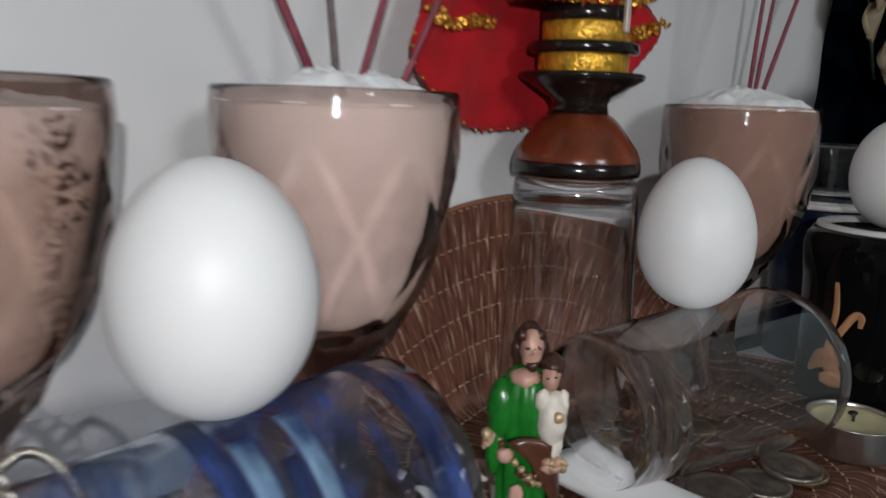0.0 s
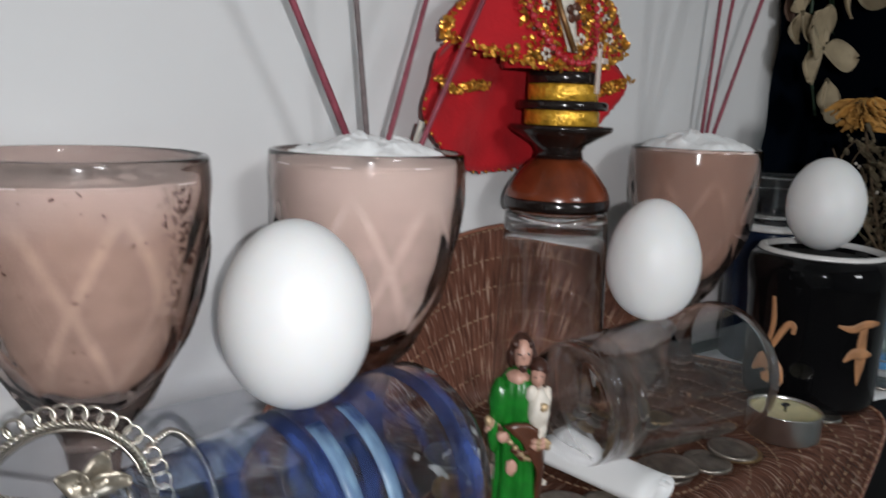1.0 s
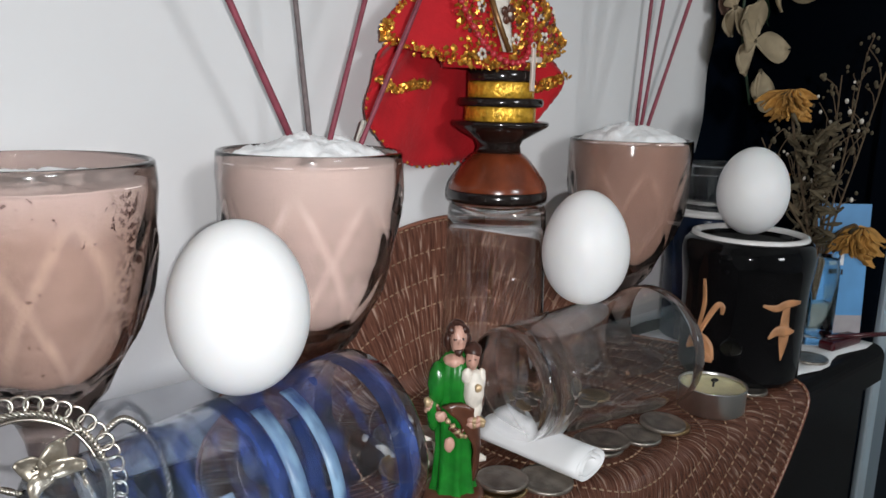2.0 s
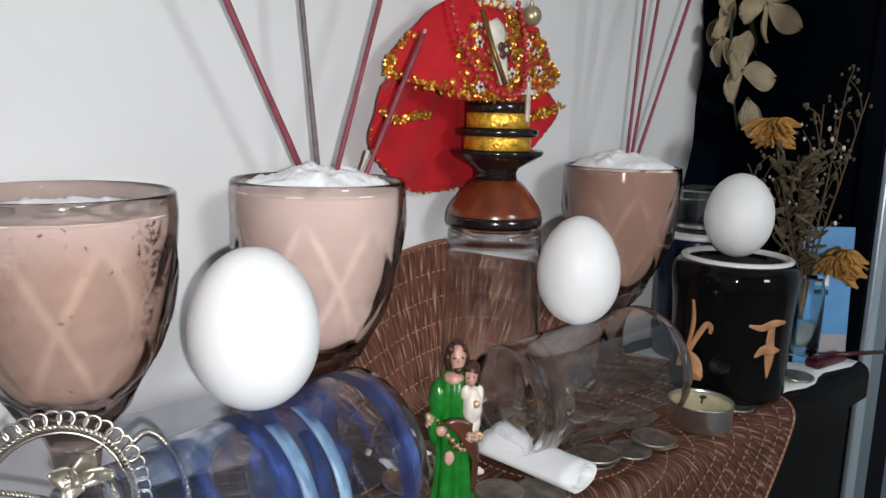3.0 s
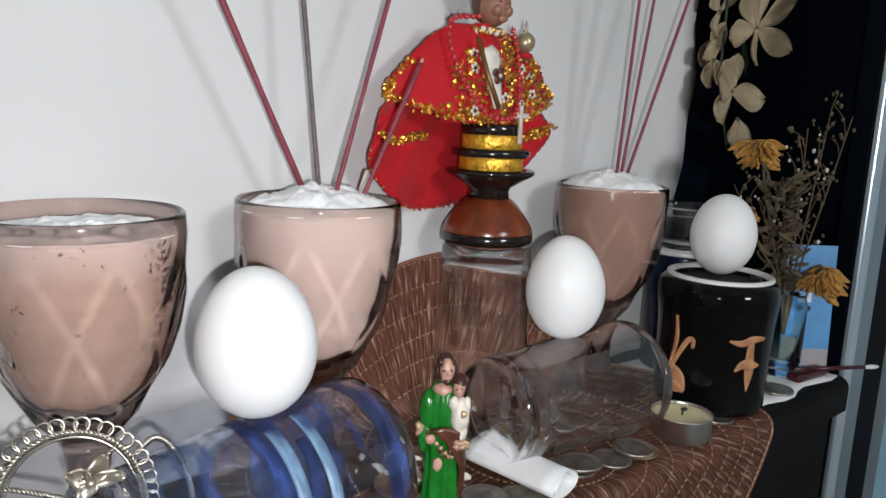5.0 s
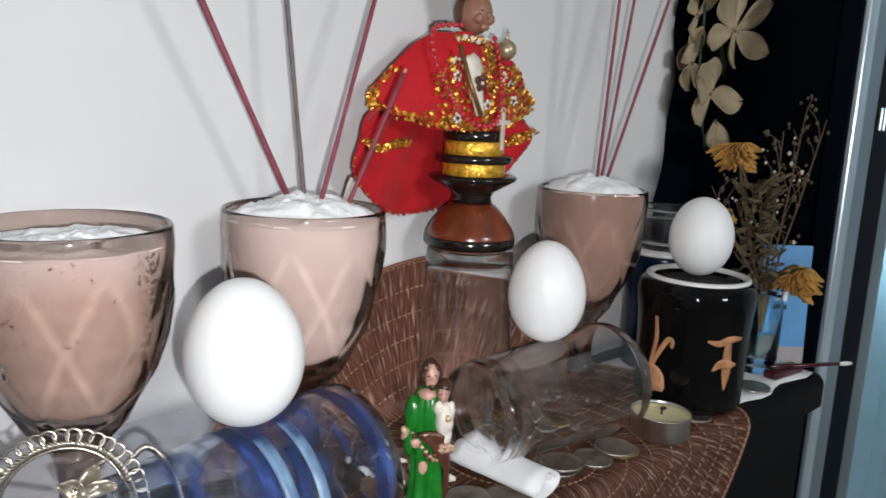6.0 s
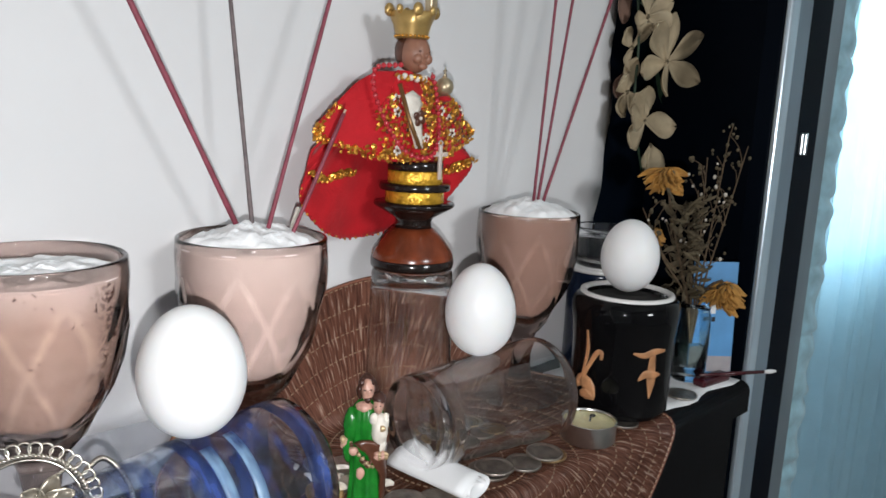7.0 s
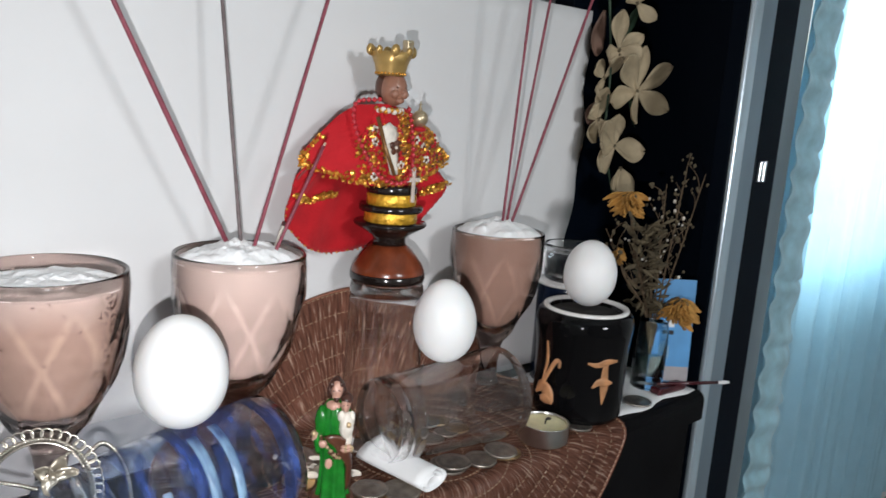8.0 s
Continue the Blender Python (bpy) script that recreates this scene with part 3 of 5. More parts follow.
def goblet(s, n, turn, heap, lift, fill_mat, scale, lean, label):
    g = thing("goblet", place(s, n, MAT if s > 0.09 else TOP + 0.0018) @ pose(0, 0, 0, lean, 0, 0) @ pose(0, 0, 0, 0, 0, turn) @ Matrix.Diagonal((scale, scale, 1, 1)), label, "goblet", "salt-filled goblets")
    base = MAT if s > 0.09 else TOP + 0.0018
    H = RIM - base
    outer = [(0.0, 0.0), (0.030, 0.0), (0.033, 0.0015), (0.033, 0.003), (0.022, 0.006), (0.012, 0.011), (0.0085, 0.018), (0.0078, 0.028), (0.0095, 0.036), (0.0125, 0.042)]
    stem_top = H - 0.092
    outer = [(r, h * stem_top / 0.042) for r, h in outer]
    outer += [(bowl_r(h), H - h) for h in [0.092 - 0.092 * i / 70 for i in range(1, 71)]]
    inner = [(0.0396, H + 0.0006), (0.0391, H + 0.0011), (0.0384, H + 0.0012), (0.0378, H + 0.0008), (0.0373, H + 0.0002)] + [(max(cavity_r(h), 0.003), H - h) for h in [0.0010 + 0.0832 * i / 60 for i in range(61)]] + [(0.0, H - 0.0850)]
    bm = lathe(outer + inner, 144, shape=lambda a, r, z: diamonds(a, r, z + base) if r > bowl_r(RIM - z - base) - 0.0006 else r)
    # how strongly each vertex takes the paler line tint
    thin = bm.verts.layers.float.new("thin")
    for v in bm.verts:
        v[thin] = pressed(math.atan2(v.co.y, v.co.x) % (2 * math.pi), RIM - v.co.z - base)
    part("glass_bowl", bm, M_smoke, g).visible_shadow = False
    fill = [(0.0, H - 0.0846)] + [(max(cavity_r(h) - 0.0003, 0.0025), H - h) for h in [0.0840 - (0.0840 - lift) * i / 50 for i in range(51)]]
    part("packed_salt", lathe(fill + [(0.0, H - lift)], 96), fill_mat, g, "salt seen through the tinted glass")
    rim_r = cavity_r(lift) - 0.0006
    top = []
    for i in range(29):
        f = 1 - i / 28
        top.append((rim_r * f, H - lift + 0.0005 + heap * (1 - f * f)))

    def lumpy(a, r, z):
        return r * (1 + 0.05 * noise.noise((math.cos(a) * 3, math.sin(a) * 3, z * 200)))
    bm = lathe([(rim_r, H - lift + 0.0002)] + top, 110, shape=lumpy)
    for v in bm.verts:
        f = min(1, (rim_r - math.hypot(v.co.x, v.co.y)) / 0.006)
        if f > 0:
            v.co.z += f * (0.0024 * noise.noise(v.co * 110 + Vector((s * 50, 0, 0))) + 0.0016 * max(0, noise.noise(v.co * 260)) + 0.0008 * noise.noise(v.co * 620))
    part("salt_mound", bm, M_salt, g, "loose white salt heaped on top")
    return g


goblet(0.0128, -0.2225, 25, 0.0020, 0.0070, M_stained, 1.02, 0, "smoky brown pressed-glass goblet filled with salt, stained inside")
goblet(0.1240, -0.2235, 27, 0.010, 0.004, M_fill, 1.015, 0, "smoky brown pressed-glass goblet heaped with white salt")
goblet(0.3557, -0.2214, 30, 0.010, 0.001, M_tan, 0.96, 0, "smoky brown pressed-glass goblet heaped with white salt, browned below")


def incense(foot, tip, bare=0.0, radius=0.0013, coat=M_stick, label="thin red incense stick standing in the salt"):
    """A stick from its foot in the salt to its tip; bare: share of it that is uncoated, at the top."""
    foot, tip = Vector(foot), Vector(tip)
    d = tip - foot
    ob = thing("incense_stick", Matrix.Translation(foot), label, "incense", "incense sticks")
    k = 1 - bare
    pts = [d * (-0.06 + (k + 0.06) * i / 8) for i in range(9)]
    part("coated_rod", tube(pts, radius, 8, taper=[radius * (1 + 0.10 * math.sin(i * 2.3)) for i in range(9)]), coat, ob)
    if bare:
        part("bare_end", tube([d * k * 1.0001, d], radius * 0.7, 6), M_burnt, ob, "bare bamboo end")
    return ob


incense(A(0.1182, -0.2300, 0.9127), A(0.0109, -0.2190, 1.120), 0, 0.0015)
incense(A(0.1264, -0.2276, 0.9100), A(0.1143, -0.2457, 1.120), 0, 0.0012, M_greystick, "thin grey incense stick standing in the salt")
incense(A(0.1310, -0.2180, 0.9145), A(0.2044, -0.2340, 1.120), 0, 0.0012)
incense(A(0.1383, -0.2078, 0.9083), A(0.1688, -0.2021, 0.9777), 0.03, 0.0011)
incense(A(0.3580, -0.2199, 0.9165), A(0.3600, -0.2100, 1.120), 0, 0.0011)
incense(A(0.3625, -0.2195, 0.9155), A(0.3900, -0.2140, 1.120), 0, 0.0011)
incense(A(0.3680, -0.2188, 0.9145), A(0.4200, -0.1910, 1.120), 0, 0.0012)
thing("match_stub", Matrix.Identity(4), "short pale match stub stuck in the salt", "match", bm=tube([A(0.155, -0.236, 0.903), A(0.1625, -0.238, 0.9195)], 0.0014, 6), mats=(M_cream,))

# ---- eggs ----
def egg(s, n, z, height, width, label, lean=0, pointed=0.06):
    prof = []
    for i in range(41):
        t = math.pi * i / 40
        h = -math.cos(t)
        r = math.sin(t) * (1 - pointed * h)
        prof.append((width / 2 * r, height / 2 * h))
    prof[0], prof[-1] = (0, -height / 2), (0, height / 2)
    thing("egg", place(s, n, z) @ pose(0, 0, 0, 0, lean, 0), label, "egg", "white eggs", lathe(prof, 64), (M_egg,))


egg(0.0596, -0.1632, 0.8616, 0.0600, 0.0471, "smooth white egg standing on the blue-striped tumbler", -2, 0.05)
egg(0.2538, -0.1717, 0.8582, 0.0590, 0.0442, "smooth white egg standing on the clear tumbler", -2, 0.08)
egg(0.4120, -0.1664, 0.8775, 0.0555, 0.0437, "smooth white egg standing on the black jar", 2, 0.03)


# ---- tumblers ----
def tumbler_mesh(rb, rt, length, wall=0.0014, foot=0.011):
    def rad(h):
        return rb + (rt - rb) * h / length
    out = [(0, 0.0015), (rb - 0.006, 0.0012), (rb - 0.003, 0.0), (rb - 0.0008, 0.0012), (rb, 0.004)] + [(rad(h), h) for h in [0.004 + (length - 0.005) * i / 12 for i in range(1, 13)]]
    out += [(rt - wall * 0.5, length)]
    inn = [(rad(h) - wall, h) for h in [length - 0.001 - (length - foot - 0.004) * i / 12 for i in range(13)]] + [(rb - wall - 0.003, foot), (0, foot - 0.001)]
    return lathe(out + inn, 96)


def lying(s0, n0, s1, n1, rb, rt, ground, lift=0.0):
    """A pose for a tumbler on its side, its base at the first place; returns pose and length."""
    a, b = A(s0, n0, ground + rb + lift), A(s1, n1, ground + rt)
    return Matrix.Translation(a) @ (b - a).to_track_quat("Z", "Y").to_matrix().to_4x4(), (b - a).length


m, L = lying(0.195, -0.168, 0.307, -0.1628, 0.0280, 0.0345, MAT + 0.0030, 0.0080)
ct = thing("clear_tumbler", m, "plain clear glass tumbler lying on its side over a paper roll", "tumbler")
part("glass_body", tumbler_mesh(0.0280, 0.0345, L), M_clear, ct).visible_shadow = False
m, L = lying(-0.006, -0.1575, 0.116, -0.1685, 0.0305, 0.0362, MAT + 0.001)
bt = thing("striped_tumbler", m, "clear tumbler with blotchy blue painted bands lying on its side", "tumbler")
part("glass_body", tumbler_mesh(0.0305, 0.0362, L), M_blue_clear, bt).visible_shadow = False
to_glass = m.inverted().to_3x3()
up_side, room_side = to_glass @ Z, to_glass @ N
A_UP = math.degrees(math.atan2(up_side.y, up_side.x))
SENSE = 1 if math.sin(math.atan2(room_side.y, room_side.x) - radians(A_UP)) > 0 else -1


def skin_r(h):
    return 0.0305 + 0.0057 * h / L + 0.00025


def band(h0, h1, a0, a1, mat, name):
    """A painted band round the glass; angles from its upper side towards the room."""
    n = max(6, int((a1 - a0) / 5))
    rows = []
    for h in (h0, (h0 + h1) / 2, h1):
        row = []
        for i in range(n + 1):
            a = radians(A_UP + SENSE * (a0 + (a1 - a0) * i / n))
            hh = h + 0.0006 * math.sin(a * 5 + h0 * 900) * (0 if mat == M_blueL else 1)
            row.append((skin_r(hh) * math.cos(a), skin_r(hh) * math.sin(a), hh))
        rows.append(row)
    part(name, sheet(rows, 0.0003), mat, bt)


wash = lathe([(skin_r(h) + 0.0002, h) for h in [0.024 + (L - 0.029) * i / 30 for i in range(31)]], 96)
part("blue_wash", wash, M_wash, bt, "blotchy translucent blue paint")
band(0.0655, 0.0710, 14, 175, M_blueL, "pale_band")
band(0.0795, 0.0845, 8, 104, M_blueL, "pale_band")
band(0.0420, 0.0465, 55, 190, M_blueT, "thin_band")
band(0.0505, 0.0560, 70, 200, M_blueT, "thin_band")
for h, w, a0, a1 in ((0.0585, 0.006, -20, 150), (0.0735, 0.004, 30, 130), (0.108, 0.006, -70, 170)):
    band(h, h + w, a0, a1, M_blueD, "dark_band")

ut = thing("upturned_tumbler", place(0.250, -0.2330, 0.8747) @ pose(0, 0, 0, 180, 0, 0), "clear glass tumbler standing upside down on the mat", "tumbler")
part("glass_body", tumbler_mesh(0.0275, 0.0310, 0.8747 - MAT - 0.0005, foot=0.008), M_clear, ut).visible_shadow = False
bj = thing("blue_canister", place(0.4590, -0.2220, TOP + 0.0018), "dark blue cylindrical canister with a white lid rim", "canister")
part("canister_body", lathe([(0, 0), (0.0270, 0), (0.0285, 0.0015), (0.0285, 0.091), (0.0278, 0.0925), (0, 0.0925)], 64), M_bluejar, bj)
part("lid_rim", lathe([(0, 0.0926), (0.0290, 0.0926), (0.0298, 0.0936), (0.0298, 0.0950), (0.0288, 0.0958), (0, 0.0958)], 64), M_rim, bj, "white lid rim")
wg = thing("water_glass", place(0.4590, -0.2220, TOP + 0.0980), "small clear glass of water standing on the canister", "glass")
part("glass_body", tumbler_mesh(0.0240, 0.0262, 0.034, foot=0.005), M_clear, wg).visible_shadow = False
part("water", lathe([(0, 0.0055), (0.0212, 0.0058), (0.0236, 0.024), (0, 0.0242)], 64), M_water, wg).visible_shadow = False

# ---- black jar ----
jar = thing("black_jar", place(0.4047, -0.1615, MAT + 0.0005, -58), "glossy black ceramic jar with white rim and bronze brush marks", "jar")
JH = 0.8523 - MAT - 0.0005
jp = [(0, 0), (0.0325, 0), (0.0358, 0.0015), (0.0370, 0.005), (0.0374, 0.016), (0.0374, 0.030), (0.0376, 0.046), (0.0384, 0.060), (0.0396, 0.070), (0.0401, 0.077), (0.0388, 0.0825), (0.0352, 0.0860)]
jp = [(r, h * (JH - 0.002) / 0.086) for r, h in jp]


def jar_r(z):
    for (r0, h0), (r1, h1) in zip(jp[3:], jp[4:]):
        if h0 <= z <= h1:
            return r0 + (r1 - r0) * (z - h0) / (h1 - h0)
    return 0.0368


part("jar_body", lathe(jp + [(0.030, JH - 0.003), (0.029, JH - 0.012), (0, JH - 0.012)], 96), M_mug, jar)
part("jar_rim", lathe([(0.0352, JH - 0.0020), (0.0347, JH - 0.0002), (0.0325, JH + 0.0004), (0.0303, JH - 0.0010), (0.0306, JH - 0.004), (0.0345, JH - 0.0035)], 96, closed=True), M_rim, jar, "white glazed rim")
part("jar_filling", lathe([(0, JH - 0.0045), (0.0288, JH - 0.0055), (0.0288, JH - 0.0118), (0, JH - 0.0118)], 48), M_dark, jar, "dark filling")


def stroke(points, widths, name="brush_mark"):
    """A brush mark on the jar: points are (degrees round, height)."""
    line = spline([(a, h, 0) for a, h in points], 6)
    ws = spline([(w, 0, 0) for w in widths], 6)
    rows = []
    for i, p in enumerate(line):
        d = line[min(i + 1, len(line) - 1)] - line[max(i - 1, 0)]
        d = Vector((d.x * 0.00063, d.y, 0)).normalized()
        row = []
        for f in (-1, -0.4, 0.4, 1):
            a, z = p.x - d.y * f * ws[i].x / 0.00063, p.y + d.x * f * ws[i].x
            r = jar_r(z) + 0.0003
            row.append((r * math.cos(radians(a)), r * math.sin(radians(a)), z))
        rows.append(row)
    part(name, sheet(rows, 0.00025), M_bronze, jar)


stroke([(-78, 0.0545), (-66, 0.053), (-54, 0.0555), (-38, 0.0555)], (0.0008, 0.0022, 0.0026, 0.0010))
stroke([(-55, 0.0535), (-55, 0.044), (-54, 0.033), (-55, 0.020)], (0.0022, 0.0030, 0.0034, 0.0004))
stroke([(-70, 0.034), (-62, 0.0385), (-53, 0.038), (-42, 0.0375)], (0.0006, 0.0030, 0.0034, 0.0006))
stroke([(-131, 0.066), (-130, 0.050), (-135, 0.033), (-137, 0.026)], (0.0010, 0.0016, 0.0012, 0.0012))
stroke([(-137, 0.024), (-128, 0.038), (-117, 0.051), (-112, 0.051), (-112, 0.046)], (0.0010, 0.0016, 0.0018, 0.0016, 0.0010))
stroke([(-150, 0.018), (-138, 0.026), (-126, 0.024), (-117, 0.016)], (0.0010, 0.0050, 0.0054, 0.0012))
stroke([(-138, 0.016), (-128, 0.017), (-117, 0.015)], (0.002, 0.004, 0.001))

# ---- tealight ----
tl = thing("tealight", place(0.335, -0.1390, MAT + 0.0006), "burnt tealight of yellowed wax in a metal cup", "tealight")
part("metal_cup", lathe([(0, 0), (0.0170, 0), (0.0184, 0.0012), (0.0187, 0.0145), (0.0191, 0.015), (0.0186, 0.0152), (0.0182, 0.0145), (0.0181, 0.002), (0, 0.002)], 64), M_tin, tl)
part("wax", lathe([(0, 0.0022), (0.0180, 0.0022), (0.0180, 0.0138), (0.016, 0.0130), (0.006, 0.0125), (0, 0.0126)], 48), M_wax, tl)
part("wick", tube([(0.001, 0, 0.0126), (0.0012, 0, 0.0150), (0.0022, 0, 0.0165)], 0.0006, 6), M_dark, tl, "charred wick")
part("char_speck", ball((0.0095, 0.004, 0.0132), 0.002, scale=(1.4, 1, 0.4)), M_dark, tl, "charred speck")

# ---- coins ----
def coin(s, n, z, r, mat, tilt=0, turn=0):
    t = 0.0018
    prof = [(0, 0), (r - 0.0003, 0), (r, 0.0003), (r, t - 0.0003), (r - 0.0003, t), (r - 0.0016, t), (r - 0.0020, t - 0.0003), (r * 0.62, t - 0.0003), (r * 0.55, t - 0.0001), (r * 0.3, t - 0.0001), (0, t - 0.0002)]
    thing("coin", place(s, n, z, turn) @ pose(0, 0, 0, tilt, 0, 0), "worn brass-coloured coin lying on the mat" if mat == M_brass else "worn silver-coloured coin lying on the straw mat", "coin", "coins", lathe(prof, 40), (mat,))


for s, n, z, r, k, tilt in ((0.245, -0.1490, 0.0006, 0.0130, 0, 2), (0.248, -0.1470, 0.0028, 0.0125, 0, -2), (0.270, -0.1420, 0.0006, 0.0115, 0, 2), (0.292, -0.1400, 0.0006, 0.0125, 1, -2), (0.289, -0.1405, 0.0028, 0.0120, 0, 2),
                            (0.176, -0.1500, 0.0006, 0.0125, 1, 2), (0.178, -0.1510, 0.0028, 0.0120, 0, -1), (0.196, -0.1410, 0.0006, 0.0130, 0, 2), (0.379, -0.1395, 0.0006, 0.0115, 0, 3),
                            (0.160, -0.1960, 0.0006, 0.0120, 0, 4), (0.180, -0.2080, 0.0006, 0.0125, 0, 2), (0.148, -0.1860, 0.0028, 0.0110, 1, 12), (0.166, -0.2150, 0.0028, 0.0115, 0, 8)):
    coin(s, n, MAT + z, r, M_brass if k else M_coin, tilt)
coin(0.470, -0.1425, TOP + 0.0022, 0.0125, M_coin)
rnd = random.Random(7)
for k in range(12):
    coin(0.212 + 0.0155 * (k % 6) + rnd.uniform(-0.004, 0.004), -0.206 + 0.022 * (k // 6) + rnd.uniform(-0.004, 0.004), MAT + 0.0008, rnd.uniform(0.0085, 0.0105), M_brass if k % 3 == 2 else M_coin, rnd.uniform(-2, 2), rnd.uniform(0, 360))

# ---- rolled paper ----
roll = thing("paper_roll", SHELF, "white paper rolled up and flattened, lying on the mat", "paper")
ax0, ax1 = Vector((0.2050, 0.1850, MAT + 0.0088)), Vector((0.2125, 0.1285, MAT + 0.0086))
d = (ax1 - ax0).normalized()
sd = d.cross(Z).normalized()
rows = []
for i in range(9):
    f = i / 8
    c = ax0.lerp(ax1, f)
    row = []
    for j in range(60):
        t = 2 * math.pi * 2.4 * j / 59
        r = 0.0104 - 0.0062 * j / 59 + 0.0004 * math.sin(t * 3 + f * 4)
        row.append(c + sd * math.cos(t) * r * 1.35 + Z * (math.sin(t) * r * 0.76))
    rows.append(row)
part("rolled_sheet", sheet(rows, 0.00035), M_paper, roll)
rows = [[ax0.lerp(ax1, 0.05 + 0.80 * i / 8) + sd * (-0.006 - (0.022 + 0.006 * math.sin(i * 0.9) - 0.0015 * i) * f) + Z * (-0.0072 + 0.0030 * (1 - f) ** 2 + 0.0004 * math.sin(f * 6 + i)) for f in [j / 8 for j in range(9)]] for i in range(9)]
part("loose_flap", sheet(rows, 0.00035), M_paper, roll, "loose creased flap of the paper")


# ---- turned pedestal and the robed statue ----
PZ = 0.8752
ped = thing("turned_pedestal", place(0.250, -0.2335, PZ), "turned wooden pedestal, brown and black with gold bands", "pedestal")
part("bell_foot", lathe([(0, 0), (0.0265, 0), (0.0275, 0.002), (0.0275, 0.0055), (0.0274, 0.0085), (0.0258, 0.0120), (0.0215, 0.0180), (0.0180, 0.0225), (0.0150, 0.0255), (0.0125, 0.027), (0, 0.027)], 72), M_wood, ped, "glossy red-brown turned foot")
part("foot_ring", lathe([(0.0276, 0.0005), (0.0281, 0.0025), (0.0280, 0.0062), (0.0274, 0.0068), (0.0270, 0.003)], 72, closed=True), M_ebony, ped)
part("neck", lathe([(0, 0.0271), (0.0125, 0.0271), (0.0118, 0.031), (0.0135, 0.034), (0.0215, 0.0385), (0.0262, 0.0412), (0.0272, 0.0428), (0.0266, 0.0440), (0, 0.0440)], 72), M_ebony, ped, "black flaring collar")
part("gold_band", lathe([(0, 0.0441), (0.0192, 0.0441), (0.0195, 0.0445), (0.0195, 0.0515), (0.0192, 0.0519), (0, 0.0519)], 72), M_gold, ped, "crumpled gold foil band")
part("disc", lathe([(0, 0.0520), (0.0228, 0.0520), (0.0236, 0.0530), (0.0236, 0.0555), (0.0228, 0.0565), (0, 0.0565)], 72), M_ebony, ped)
part("gold_band", lathe([(0, 0.0566), (0.0180, 0.0566), (0.0183, 0.0570), (0.0183, 0.0645), (0.0180, 0.0649), (0, 0.0649)], 72), M_gold, ped, "crumpled gold foil band")
part("disc", lathe([(0, 0.0650), (0.0178, 0.0650), (0.0185, 0.0660), (0.0185, 0.0700), (0.0178, 0.0710), (0, 0.0710)], 72), M_ebony, ped)

S = 0.0714          # the statue stands on the pedestal's top
rnd = random.Random(11)
bm = bmesh.new()
RED, GOLD, SKIN, CREAM, DULL, HAIR, CROWN, BRASS = range(8)
# cape: a wide scalloped bell behind the figure and the pedestal, close to the wall
HEM = spline([(-0.0690, 0.0060, 0), (-0.0730, -0.0060, 0), (-0.0780, -0.0190, 0), (-0.0730, -0.0310, 0), (-0.0600, -0.0430, 0), (-0.0420, -0.0510, 0), (-0.0200, -0.0530, 0), (0.0040, -0.0510, 0),
              (0.0270, -0.0450, 0), (0.0450, -0.0360, 0), (0.0620, -0.0190, 0), (0.0690, -0.0050, 0), (0.0640, 0.0060, 0)], 9)


def cape(k, f):
    """A place on the cape: k along its hem, f from the neck down."""
    h = HEM[k]
    x, z = h.x * f, 0.052 + (h.y + 0.0006 * math.sin(k * 2.6) - 0.052) * f
    side = min(1, abs(x) / 0.070)
    return Vector((x, 0.0195 - 0.017 * side ** 1.5 - 0.006 * (1 - f) + 0.0011 * f * math.sin(k * 0.30), z))


sheet([[cape(k, 0.15 + 0.85 * i / 20) for k in range(len(HEM))] for i in range(21)], 0.0012, bm, RED)
for k in range(0, len(HEM), 2):
    if 14 < k < 84:
        ball(cape(k, 1.0) + Vector((0, -0.001, 0)), 0.0009, bm, RED if k % 4 else GOLD, u=6, v=4)


def foil(p, r, mat=GOLD):
    """A scrap of crumpled foil, tilted at random."""
    p = Vector(p)
    n = Vector((rnd.gauss(0, 0.7), -1.0, rnd.gauss(0, 0.7))).normalized()
    a = n.orthogonal().normalized()
    b = n.cross(a)
    ring = [bm.verts.new(p + (a * math.cos(t) + b * math.sin(t)) * r * rnd.uniform(0.7, 1.2)) for t in (0, 1.05, 2.1, 3.14, 4.2, 5.25)]
    tip, back = bm.verts.new(p + n * r * 0.35), bm.verts.new(p - n * r * 0.3)
    for i in range(6):
        for c in ((ring[i], ring[(i + 1) % 6], tip), (ring[(i + 1) % 6], ring[i], back)):
            bm.faces.new(c).material_index = mat


def braid(points, width, count):
    """A loose braid of foil scraps along points."""
    line = spline(points, 16)
    for k in range(count):
        p = line[min(len(line) - 1, int(rnd.random() * len(line)))]
        foil(p + Vector((rnd.uniform(-1, 1), -abs(rnd.gauss(0, 0.6)), rnd.uniform(-1, 1))) * width, rnd.uniform(0.0009, 0.0019))


braid([(-0.0725, -0.001, -0.0060), (-0.066, 0.000, -0.0105), (-0.054, 0.003, -0.0110), (-0.042, 0.006, -0.0090), (-0.034, 0.009, -0.0085)], 0.0021, 130)
braid([(0.044, 0.003, -0.0085), (0.055, 0.001, -0.0055), (0.067, -0.001, -0.0010)], 0.0026, 110)
# robe
lathe([(0.0300, 0.0), (0.0315, 0.004), (0.0290, 0.015), (0.0235, 0.030), (0.0175, 0.043), (0.0115, 0.052), (0.0065, 0.057)], 48, bm=bm, mat=RED, m=Matrix.Translation((-0.003, -0.004, 0)) @ Matrix.Diagonal((0.9, 0.55, 1, 1)), shape=lambda a, r, z: r * (1 + 0.05 * math.sin(11 * a)))
